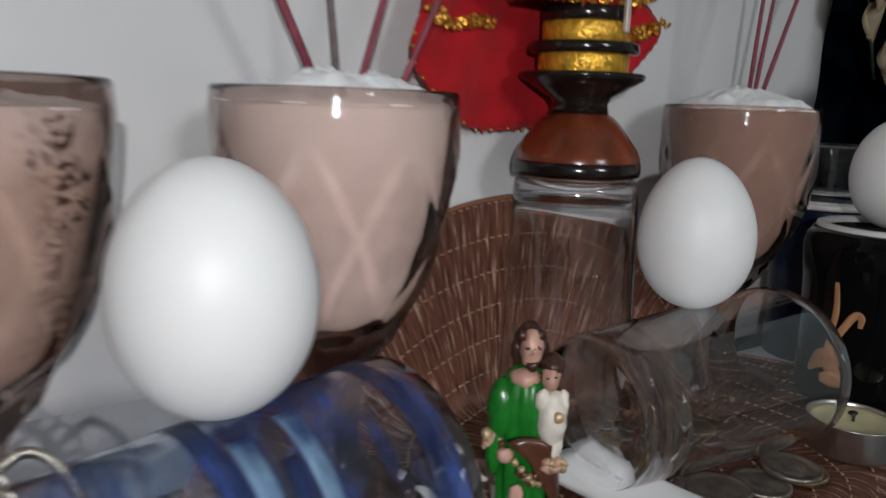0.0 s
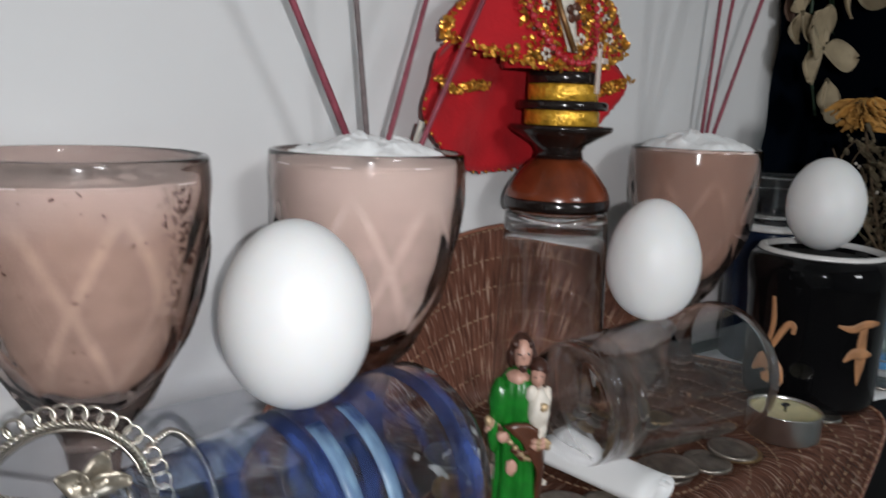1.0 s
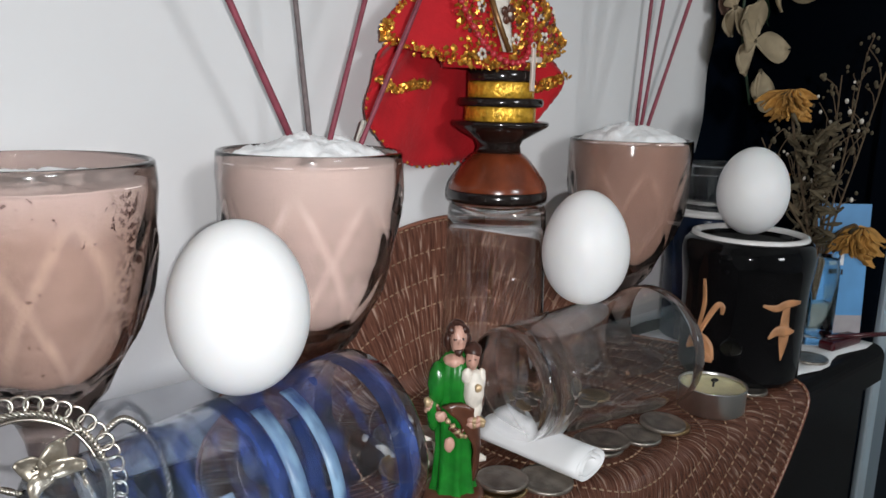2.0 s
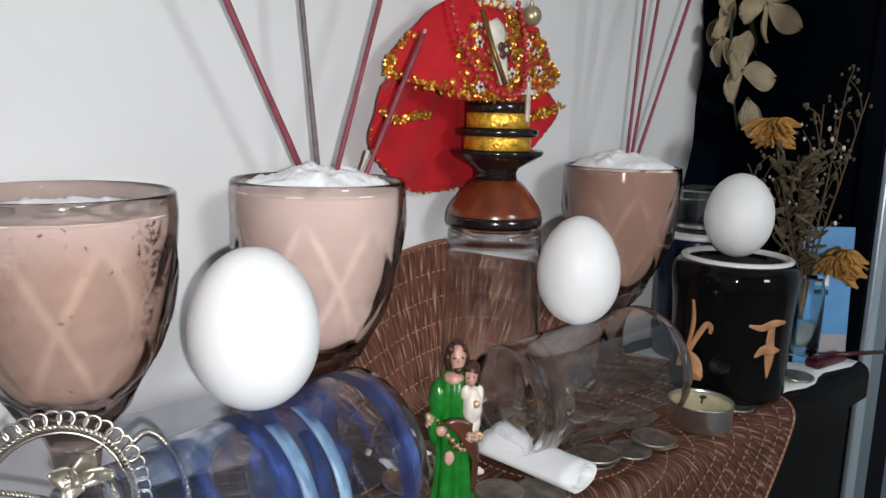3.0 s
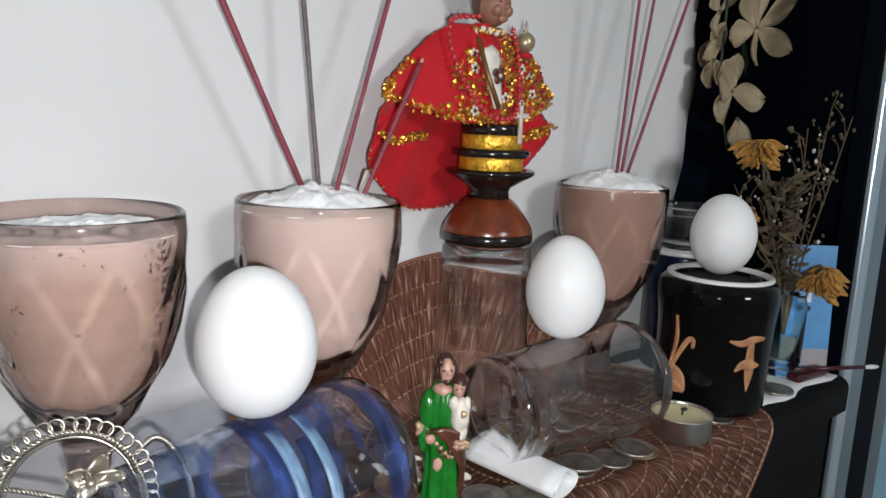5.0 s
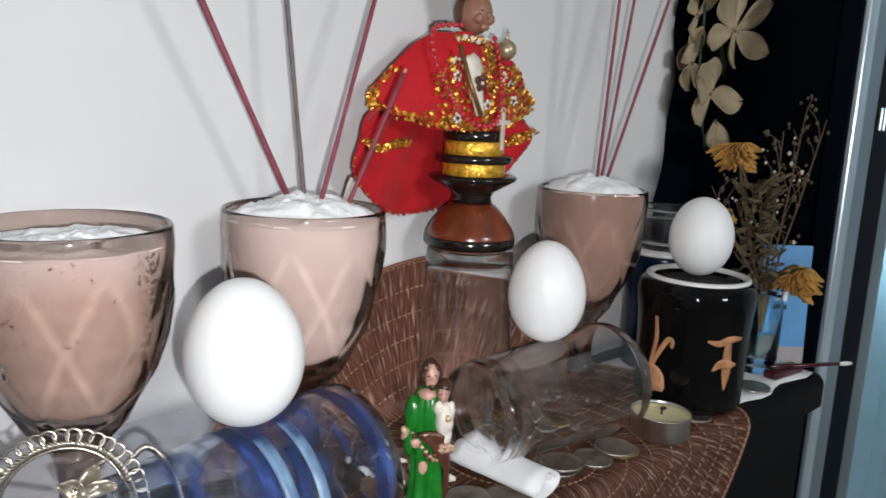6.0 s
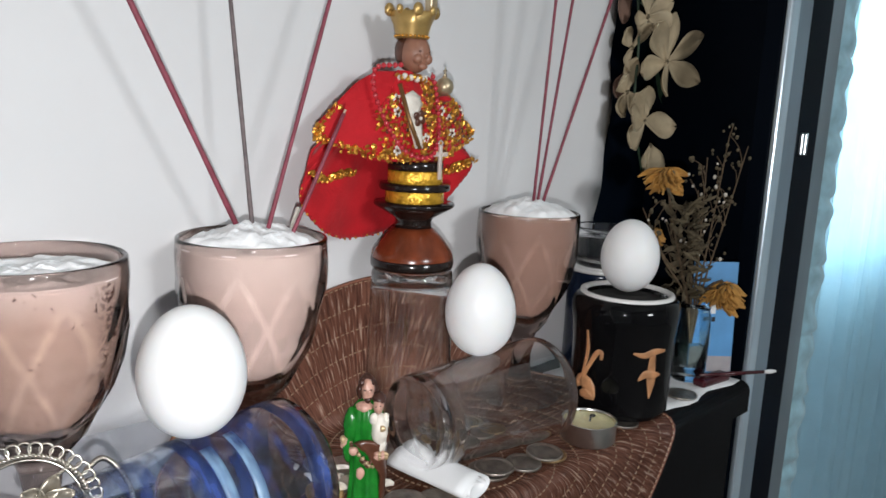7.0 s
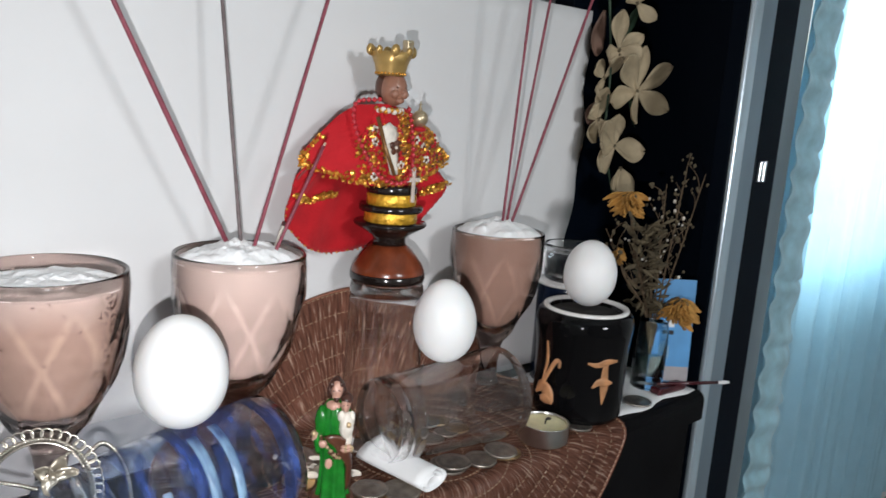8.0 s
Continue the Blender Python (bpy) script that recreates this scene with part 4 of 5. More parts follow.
# mantle: a shorter tier over the shoulders with pointed corners
EDGE = spline([(-0.0250, 0.0555, 0), (-0.0440, 0.0440, 0), (-0.0645, 0.0200, 0), (-0.0605, 0.0110, 0), (-0.0450, 0.0060, 0), (-0.0280, 0.0030, 0), (-0.0100, 0.0010, 0), (0.0100, 0.0020, 0),
               (0.0300, 0.0050, 0), (0.0500, 0.0090, 0), (0.0700, 0.0160, 0), (0.0560, 0.0310, 0), (0.0360, 0.0440, 0), (0.0180, 0.0545, 0)], 8)


def mantle(k, f):
    """A place on the mantle: k along its edge, f from the neck outwards."""
    e = EDGE[max(0, min(len(EDGE) - 1, int(k)))]
    x, z = e.x * f + 0.002 * (1 - f), 0.0565 + (e.y - 0.0565) * f
    mid = max(0.0, 1 - (x / 0.062) ** 2)
    drop = max(0.0, min(1.0, (0.0565 - z) / 0.045))
    return Vector((x, 0.006 - (0.006 + 0.021 * drop ** 0.7) * mid + 0.0009 * math.sin(k * 0.30) * f, z))


sheet([[mantle(k, 0.06 + 0.94 * i / 14) for k in range(len(EDGE))] for i in range(15)], 0.0010, bm, RED)
for k in range(300):
    foil(mantle(rnd.uniform(17, 84), rnd.uniform(0.94, 1.02)) + Vector((0, -0.0012, rnd.uniform(-0.0022, 0.0016))), rnd.uniform(0.0009, 0.0019))
for corner in (16, 80):
    for k in range(46):
        foil(mantle(corner + rnd.uniform(-4, 5), rnd.uniform(0.93, 1.02)) + Vector((0, -rnd.uniform(0.0005, 0.003), rnd.uniform(-0.0016, 0.0016))), rnd.uniform(0.0010, 0.0021))
# embroidery: crumpled gilt flowers, beads and loops on the breast and sleeves
for k in range(1500):
    f, q = rnd.uniform(0.12, 0.97), rnd.uniform(26, 92)
    p = mantle(q, f)
    if p.x < -0.036 + 0.010 * rnd.random() or rnd.random() < 0.12:
        continue
    p = p + Vector((0, -0.0010 - rnd.random() * 0.0016, 0))
    if k % 9 == 0:
        ball(p, rnd.uniform(0.0009, 0.0017), bm, RED, u=6, v=4)
    elif k % 7 == 3:
        ball(p, rnd.uniform(0.0008, 0.0015), bm, HAIR, (1, 0.6, 1), 6, 4)
    else:
        foil(p, rnd.uniform(0.0009, 0.0023))
for k in range(9):
    p = mantle(rnd.uniform(30, 86), rnd.uniform(0.35, 0.95))
    if p.x < -0.038:
        continue
    for i in range(5):
        t = 2 * math.pi * i / 5 + k
        ball(p + Vector((0.0022 * math.cos(t), -0.0028, 0.0022 * math.sin(t))), 0.0013, bm, CREAM, (1, 0.45, 1), 8, 5)
    ball(p + Vector((0, -0.0034, 0)), 0.0009, bm, HAIR, u=6, v=4)
# cream breast panel, broad above and pointed below, with a dark four-petalled flower
rows = []
for i in range(12):
    f = i / 11
    half = 0.0030 + 0.0052 * f + (0.0014 * math.sin(i * 2.3) if f > 0.7 else 0)
    rows.append([(-0.0060 - 0.0015 * f + half * q, -0.0245 + 0.0015 * q * q + 0.0080 * f, 0.0085 + 0.034 * f + (0.002 * math.cos(9 * q) if i == 11 else 0)) for q in (-1, -0.5, 0, 0.5, 1)])
sheet(rows, 0.0015, bm, CREAM)
for k in range(4):
    a = math.pi / 4 + 0.3 + k * math.pi / 2
    ball((-0.0050 + 0.0030 * math.cos(a), -0.0218, 0.0275 + 0.0030 * math.sin(a)), 0.0025, bm, HAIR, (1, 0.35, 1), 10, 6)
ball((-0.0050, -0.0228, 0.0275), 0.0012, bm, CREAM, u=8, v=6)
# sceptre, orb and its finial
tube([(-0.0175, -0.0160, 0.0480), (-0.0140, -0.0215, 0.0280), (-0.0090, -0.0275, 0.0085)], 0.0014, 8, bm, BRASS)
ball((0.0225, -0.0145, 0.0484), 0.0060, bm, DULL, u=24, v=16)
tube([(0.0225, -0.0145, 0.0535), (0.0225, -0.0145, 0.0570), (0.0225, -0.0145, 0.0610)], 0.001, 8, bm, DULL, [0.0018, 0.0007, 0.0003])
tube([(0.0207, -0.0145, 0.0585), (0.0243, -0.0145, 0.0585)], 0.0004, 6, bm, DULL)
ball((0.0225, -0.0148, 0.0405), 0.0050, bm, RED, (1, 1, 0.45), 12, 8)
for k in range(40):
    a = rnd.uniform(0, 6.28)
    foil((0.0225 + 0.007 * math.cos(a), -0.0150 - rnd.uniform(0, 0.003), 0.032 + 0.008 * math.sin(a)), rnd.uniform(0.0009, 0.0019), GOLD if k % 3 else RED)
# collar, plain head, hair and crown
for k in range(30):
    a = 2 * math.pi * k / 30
    ball((0.0105 * math.cos(a), -0.0055 + 0.008 * math.sin(a), 0.0525 + 0.0008 * math.sin(k * 2.2)), 0.0021, bm, GOLD if k % 2 else CREAM, u=8, v=6)
head = Vector((0.0025, -0.0065, 0.0680))
ball(head, 0.0112, bm, SKIN, (0.88, 0.92, 1.10), 28, 20)
for side in (-1, 1):
    ball(head + Vector((side * 0.0042, -0.0072, -0.0034)), 0.0035, bm, SKIN, u=10, v=8)
ball(head + Vector((0, -0.0078, -0.0080)), 0.0030, bm, SKIN, (1.2, 0.9, 0.8), 10, 8)
ball(head + Vector((0.0003, -0.0102, -0.0016)), 0.0016, bm, SKIN, (0.8, 0.9, 1.1), 10, 8)
ball(head + Vector((0, 0.0046, 0.0010)), 0.0108, bm, HAIR, (0.98, 0.90, 1.12), 20, 14)
for side in (-1, 1):
    ball(head + Vector((side * 0.0037, -0.0094, 0.0010)), 0.0009, bm, HAIR, (1.2, 0.5, 0.8), 8, 6)
cz = head.z + 0.0085
lathe([(0.0098, cz), (0.0104, cz + 0.002), (0.0122, cz + 0.009), (0.0150, cz + 0.0165), (0.0146, cz + 0.0168), (0.0115, cz + 0.009), (0.0094, cz + 0.001)], 40, closed=True, bm=bm, mat=CROWN, m=Matrix.Translation((0.0005, -0.005, 0)), shape=lambda a, r, z: r + (0.0006 if z > cz + 0.01 else 0) * math.sin(8 * a))
for k in range(8):
    a = 2 * math.pi * k / 8 + 0.3
    tall = 1.0 if k % 2 else 0.6
    ball((0.0005 + 0.0150 * math.cos(a), -0.005 + 0.0150 * math.sin(a), cz + 0.0175), 0.0030 * tall + 0.0008, bm, CROWN, (1, 0.6, 1.1), 10, 8)
for k in range(24):
    a = 2 * math.pi * k / 24
    ball((0.0005 + 0.0106 * math.cos(a), -0.005 + 0.0106 * math.sin(a), cz + 0.0018), 0.0010, bm, GOLD, u=6, v=4)
box(0.0030, 0.0095, -0.0190, -0.0130, cz + 0.0160, cz + 0.0255, 0.0012, bm, DULL)
thing("robed_statue", place(0.2450, -0.2420, PZ + S), "small crowned statue in a red velvet cape with gold braid", "statue",
      bm=bm, mats=(M_velvet, M_foil, M_skin, M_cream, M_pale_gold, M_brownp, M_bronzy, M_oldbrass))

# rosary round the statue's shoulders, its cross hanging before the pedestal
ros = thing("rosary", place(0.2450, -0.2420, PZ + S), "red bead rosary with a small pale metal cross", "rosary")
bead = mesh("bead", ball((0, 0, 0), 0.0017, u=12, v=8), M_bead)
path = spline([(-0.012, -0.010, 0.0600), (-0.030, -0.008, 0.0570), (-0.0345, -0.0120, 0.0440), (-0.0320, -0.0170, 0.0300), (-0.0270, -0.0230, 0.0160), (-0.0190, -0.0280, 0.0060), (-0.0080, -0.0300, 0.0030), (0.0020, -0.0290, 0.0060),
               (0.0090, -0.0250, 0.0160), (0.0110, -0.0220, 0.0300), (0.0120, -0.0180, 0.0440), (0.0130, -0.0120, 0.0570)], 14)
last = path[0]
for p in path:
    if (p - last).length >= 0.0036 or p is path[0]:
        ob = new("bead", bead)
        ob.parent = ros
        ob.location = p
        last = p
part("cord", tube(path, 0.0004, 6), M_bead, ros)
cx, cy, cb = 0.0075, -0.0290, 0.0060
cross = part("cross", box(cx - 0.0014, cx + 0.0014, cy - 0.0009, cy + 0.0009, cb - 0.0170, cb + 0.0050, 0.0005), M_pewter, ros, "pale metal cross")
part("cross_arm", box(cx - 0.0062, cx - 0.0015, cy - 0.0009, cy + 0.0009, cb - 0.0022, cb + 0.0008, 0.0005), M_pewter, cross)
part("cross_arm", box(cx + 0.0015, cx + 0.0062, cy - 0.0009, cy + 0.0009, cb - 0.0022, cb + 0.0008, 0.0005), M_pewter, cross)
part("cross_ring", tube([(cx + 0.0016 * math.cos(t), cy, cb + 0.0064 + 0.0016 * math.sin(t)) for t in (2 * math.pi * k / 16 for k in range(16))], 0.0004, 6, ring=True), M_pewter, cross)
part("drop_chain", tube([(cx - 0.001, cy + 0.002, cb + 0.0078), (cx - 0.0005, -0.0275, cb + 0.012), (0.0085, -0.0265, 0.0190)], 0.0007, 6), M_bead, ros)

# ---- small painted figurine in green ----
bm = bmesh.new()
GRN, BRN, WHT, FLS, GLD, HR = range(6)
lathe([(0, 0), (0.0150, 0), (0.0160, 0.0015), (0.0150, 0.0040), (0.0125, 0.0052), (0, 0.0055)], 32, bm=bm, mat=BRN)
lathe([(0.0112, 0.0050), (0.0098, 0.010), (0.0088, 0.024), (0.0094, 0.036), (0.0106, 0.046), (0.0108, 0.053), (0.0088, 0.059), (0.0050, 0.0630), (0, 0.0640)], 60, bm=bm, mat=GRN,
      m=Matrix.Diagonal((1, 0.80, 1, 1)), shape=lambda a, r, z: r * (1 + (0.09 if z < 0.04 else 0.03) * math.sin(8 * a + 14 * z) + 0.02 * math.sin(17 * a)))
# brown cloak swathed from the hip across the lap and down one side
rows = []
for i in range(18):
    f = i / 17
    z = 0.010 + 0.034 * f
    row = []
    for j in range(21):
        start = -58 + 40 * (1 - f) - 62 * max(0, (f - 0.5)) * 2
        a = radians(start + (95 - start) * j / 20)
        r = 0.0106 + 0.0022 * f + 0.0007 * math.sin(6 * a + 7 * f)
        row.append((r * math.cos(a), 0.84 * r * math.sin(a), z + 0.0015 * math.sin(3 * a)))
    rows.append(row)
sheet(rows, 0.0016, bm, BRN)
# sleeve, arm and gilt sash
ball((-0.0088, -0.0035, 0.0510), 0.0058, bm, GRN, (0.85, 1, 1.6), 18, 14)
ball((-0.0104, -0.0040, 0.0400), 0.0042, bm, GRN, (0.80, 1, 2.1), 16, 12)
rnd = random.Random(3)
for k in range(26):
    a = radians(-165 + 130 * k / 25)
    ball((0.0118 * math.cos(a), 0.0104 * math.sin(a), 0.0365 + 0.0040 * math.sin(k * 0.28) + rnd.uniform(-0.0020, 0.0020)), rnd.uniform(0.0010, 0.0019), bm, GLD if k % 2 else BRN, (1, 0.7, 0.8), 9, 7)
for k in range(10):
    ball((-0.0125 + rnd.uniform(-0.0012, 0.0012), -0.0050 + rnd.uniform(-0.002, 0.001), 0.0400 + rnd.uniform(-0.004, 0.006)), rnd.uniform(0.0012, 0.0022), bm, GLD if k % 2 else FLS, u=8, v=6)
ball((-0.0070, -0.0090, 0.0395), 0.0026, bm, FLS, (1.2, 0.7, 0.8), 12, 8)
ball((-0.0025, -0.0086, 0.0275), 0.0030, bm, FLS, (0.9, 0.4, 1.1), 12, 8)
# neck, plain head with long hair and a beard mass
ball((-0.0010, -0.0030, 0.0605), 0.0054, bm, FLS, (1.0, 0.8, 0.55), 16, 10)
ball((0.0006, -0.0030, 0.0690), 0.0046, bm, FLS, (0.84, 0.92, 1.22), 22, 16)
ball((0.0002, 0.0006, 0.0708), 0.0053, bm, HR, (1.0, 0.95, 1.0), 18, 12)
for x, y, z, r, sz in ((-0.0042, -0.0004, 0.0672, 0.0023, 1.9), (0.0046, 0.0000, 0.0676, 0.0021, 1.7), (-0.0032, -0.0026, 0.0728, 0.0019, 1.0), (0.0032, -0.0026, 0.0728, 0.0019, 1.0)):
    ball((x, y, z), r, bm, HR, (0.9, 1, sz), 12, 8)
ball((0.0006, -0.0058, 0.0650), 0.0020, bm, HR, (1.0, 0.7, 0.9), 12, 8)
ball((0.0006, -0.0073, 0.0692), 0.0008, bm, FLS, (0.8, 0.9, 1.4), 8, 6)
for side in (-1, 1):
    ball((0.0006 + side * 0.0017, -0.0067, 0.0704), 0.0007, bm, HR, (1.3, 0.5, 0.6), 8, 6)
# the carried child as one pale mass with a plain head
ball((0.0082, -0.0062, 0.0500), 0.0056, bm, WHT, (0.92, 0.9, 1.55), 20, 14)
ball((0.0088, -0.0058, 0.0420), 0.0046, bm, WHT, (0.85, 0.85, 1.1), 16, 12)
ball((0.0046, -0.0080, 0.0560), 0.0024, bm, WHT, (1, 0.8, 1.5), 12, 8)
ball((0.0120, -0.0060, 0.0545), 0.0024, bm, WHT, (0.8, 0.8, 1.8), 12, 8)
ball((0.0072, -0.0062, 0.0622), 0.0035, bm, FLS, (0.95, 0.95, 1.08), 18, 12)
ball((0.0074, -0.0046, 0.0650), 0.0040, bm, HR, (1.05, 1.0, 0.85), 16, 10)
for side in (-1, 1):
    ball((0.0072 + side * 0.0014, -0.0093, 0.0626), 0.0006, bm, HR, (1.2, 0.5, 0.6), 8, 6)
ball((0.0100, -0.0110, 0.0520), 0.0018, bm, GLD, (1, 0.6, 1), 10, 8)
for k in range(8):
    ball((0.0070 + 0.0018 * (k % 4), -0.0098, 0.0365 + 0.0020 * (k // 4)), 0.0018, bm, GLD if k % 2 else FLS, (1, 0.7, 0.8), 10, 8)
for v in bm.verts:
    v.co += Vector((noise.noise(v.co * 380), noise.noise(v.co * 380 + Vector((9, 0, 0))), noise.noise(v.co * 380 + Vector((0, 9, 0))))) * 0.0008
    v.co.x *= 0.88
    v.co.z *= 1.065
thing("painted_figurine", place(0.1535, -0.1570, MAT + 0.0006, -40), "small painted figurine in a green robe with gold sash", "figurine",
      bm=bm, mats=(M_green, M_brownp, M_cream, M_flesh, M_oldgold, M_darkhair))

# ---- silver filigree ornament ----
fil = thing("filigree_ornament", Matrix.Translation((-0.1060, 0.1265, 0.8170)) @ pose(0, 0, 0, -14, 0, 18), "silver filigree wire ring with a pale metal flower", "ornament")


def circle(c, r, n, tilt=0.0, squash=1.0):
    return [Vector(c) + Vector((r * math.cos(t), tilt * math.sin(t), r * squash * math.sin(t))) for t in (2 * math.pi * k / n for k in range(n))]


part("ring", tube(circle((0, 0, 0), 0.0222, 72), 0.0010, 8, ring=True), M_silver, fil)
part("ring", tube(circle((0, 0.0016, 0), 0.0206, 72), 0.0006, 8, ring=True), M_silver, fil)


def rope(points, r, name, parent, turns):
    pts = [Vector(p) for p in points]
    bm = bmesh.new()
    for ph in (0, math.pi):
        line = []
        for i, p in enumerate(pts):
            d = (pts[min(i + 1, len(pts) - 1)] - pts[max(i - 1, 0)]).normalized()
            a = d.cross(Vector((0, 1, 0.01))).normalized()
            b = d.cross(a)
            t = 2 * math.pi * turns * i / len(pts) + ph
            line.append(p + (a * math.cos(t) + b * math.sin(t)) * r)
        tube(line, r * 0.95, 6, bm)
    return part(name, bm, M_silver, parent, "twisted silver wire")


loop = mesh("loop", tube(circle((0, 0, 0), 0.0025, 18), 0.0005, 6, ring=True), M_silver)
for k in range(40):
    t = 2 * math.pi * k / 40
    ob = new("loop", loop)
    ob.parent = fil
    ob.matrix_basis = Matrix.Translation((0.0252 * math.cos(t), -0.0006 * (k % 2), 0.0252 * math.sin(t))) @ pose(0, 0, 0, 0, 12 * (k % 2) - math.degrees(t), 0)
rope(circle((0, -0.0006, 0), 0.0228, 200)[0:200], 0.0006, "rope_ring", fil, 46)
rope(spline([(0.0215, 0.003, 0.0130), (0.0275, 0.006, 0.0165), (0.0335, 0.010, 0.0110), (0.0385, 0.010, 0.0), (0.0405, 0.010, -0.016), (0.0400, 0.010, -0.032)], 24), 0.0007, "rope_arc", fil, 20)
rope(spline([(-0.0330, 0.004, 0.0080), (-0.0200, 0.0, 0.0060), (-0.0080, -0.002, 0.0030), (0.0, -0.003, 0.0)], 20), 0.0006, "rope_stem", fil, 14)
rope(spline([(0.0010, -0.003, 0.004), (0.0080, -0.002, 0.0110), (0.0150, 0.0, 0.0160)], 20), 0.0005, "rope_stem", fil, 8)
part("scroll", tube(spline([(0.0, -0.004, -0.008), (0.010, -0.004, -0.011), (0.020, -0.003, -0.016), (0.028, 0.0, -0.013), (0.034, 0.002, -0.018), (0.036, 0.004, -0.030)], 10), 0.0009, 8), M_silver, fil)
part("scroll", tube(spline([(-0.040, 0.004, 0.002), (-0.032, 0.003, 0.006), (-0.022, 0.001, 0.013), (-0.016, 0.0, 0.0165)], 10), 0.0009, 8), M_silver, fil)
for k, (x, z) in enumerate(((-0.0360, 0.0180), (-0.0300, 0.0150), (-0.0385, 0.0110), (-0.0330, 0.0235))):
    part("wire_curl", tube(circle((x, 0.008, z), 0.0032, 20), 0.0008, 6, ring=True), M_silver, fil)
flower = part("flower_centre", ball((0.0065, -0.0035, 0.0050), 0.0020, u=12, v=8), M_champ, fil, "pale metal flower")


def petal(base, tip, width, cup, thick=0.0005, wave=0.0, steps=8):
    """A cupped, pointed petal from base to tip."""
    base, tip = Vector(base), Vector(tip)
    d = tip - base
    side = d.cross(Vector((0, 1, 0.15))).normalized()
    up = side.cross(d).normalized()
    rows = []
    for i in range(steps + 1):
        f = i / steps
        w = width * (math.sin(math.pi * min(0.97, 0.06 + 0.94 * f ** 0.85)) ** 0.62 + 0.04)
        rows.append([base + d * f + side * (w * q) + up * (cup * (math.sin(f * math.pi * 0.9) * 0.9 - 0.8 * q * q * math.sin(math.pi * f)) + wave * math.sin(7 * f + 3 * q)) for q in (-1, -0.6, -0.2, 0.2, 0.6, 1)])
    return sheet(rows, thick)


for a, r in ((62, 0.0105), (8, 0.0110), (150, 0.0085), (250, 0.0080)):
    c = Vector((0.0065, -0.0035, 0.0050))
    part("metal_petal", petal(c, c + Vector((r * math.cos(radians(a)), -0.002, r * math.sin(radians(a)))), 0.0034, 0.0018, 0.0005, 0.0007), M_champ, flower)
part("stand", tube([(0, 0.004, -0.0245), (0, 0.008, -0.040), (0, 0.012, -0.054)], 0.0016, 10), M_silver, fil)
inv = fil.matrix_world.inverted()
foot = lathe([(0, 0), (0.016, 0), (0.017, 0.001), (0.010, 0.003), (0.002, 0.0055), (0, 0.0055)], 40)
foot_at = fil.matrix_world @ Vector((0, 0.012, -0.054))
part("foot", foot, M_silver, fil, m=inv @ Matrix.Translation((foot_at.x, foot_at.y, TOP + 0.0020)))

# ---- vase with dried flowers ----
vase = thing("bud_vase", place(0.5140, -0.1620, TOP + 0.0018), "small greyish glass vase holding dried flowers", "vase")
part("vase_body", lathe([(0, 0), (0.0135, 0), (0.0150, 0.002), (0.0152, 0.030), (0.0150, 0.056), (0.0135, 0.063), (0.0140, 0.068), (0.0130, 0.069), (0.0122, 0.063), (0.0136, 0.056), (0.0138, 0.006), (0, 0.005)], 56), M_vase, vase).visible_shadow = False
part("vase_water", lathe([(0, 0.0052), (0.0136, 0.0062), (0.0136, 0.026), (0, 0.0262)], 40), M_murky, vase, "murky water in the foot").visible_shadow = False
VX = Vector((0.5140, 0.1620, TOP + 0.0018))


def stem(points, r0, r1, parent):
    line = spline(points, 8)
    return part("stem", tube(line, r0, 6, taper=[r0 + (r1 - r0) * i / (len(line) - 1) for i in range(len(line))]), M_twig, parent)


def dried_flower(head, droop, size, count, seed, label):
    """A withered bloom on a bent stem, its petals hanging round the calyx; head relative to the vase."""
    rnd = random.Random(seed)
    ob = thing("dried_flower", SHELF @ Matrix.Translation(VX), label, "dried flower", "dried flowers in the vase")
    h = Vector(head)
    stem([(0, 0, 0.030), (h.x * 0.25, h.y * 0.25, 0.075), h * 0.8 + Vector((0, 0, 0.026 if h.z < 0.1 else 0.006)), h + Vector((0, 0, size * 0.3))], 0.0011, 0.0009, ob)
    part("calyx", ball(h + Vector((0, 0, size * 0.22)), size * 0.34, scale=(1, 1, 0.6), u=12, v=8), M_leaf, ob)
    for k in range(count):
        t = 2.4 * k
        tier = (k % 4) / 3
        long = rnd.uniform(0.75, 1.15)
        reach = rnd.uniform(0.55, 1.0) * (1 - 0.35 * tier)
        base = h + Vector((math.cos(t), math.sin(t), 0)) * size * 0.15 + Vector((0, 0, size * (0.40 - 0.65 * tier)))
        tip = base + Vector((math.cos(t) * reach, math.sin(t) * reach, -droop * rnd.uniform(0.5, 1.2) + 0.25 * tier)) * size * long
        part("dried_petal", petal(base, tip, size * rnd.uniform(0.12, 0.20), size * rnd.uniform(0.02, 0.28), 0.0005, size * 0.05, 6), M_yellow, ob)


dried_flower((-0.036, 0.018, 0.174), 0.55, 0.020, 60, 1, "withered ochre bloom with curled petals")
dried_flower((0.004, -0.023, 0.080), 0.75, 0.021, 48, 2, "drooping withered ochre bloom hanging before the card")
dried_flower((-0.050, 0.014, 0.128), 0.5, 0.012, 20, 5, "small withered ochre bloom low among the stems")
rnd = random.Random(8)


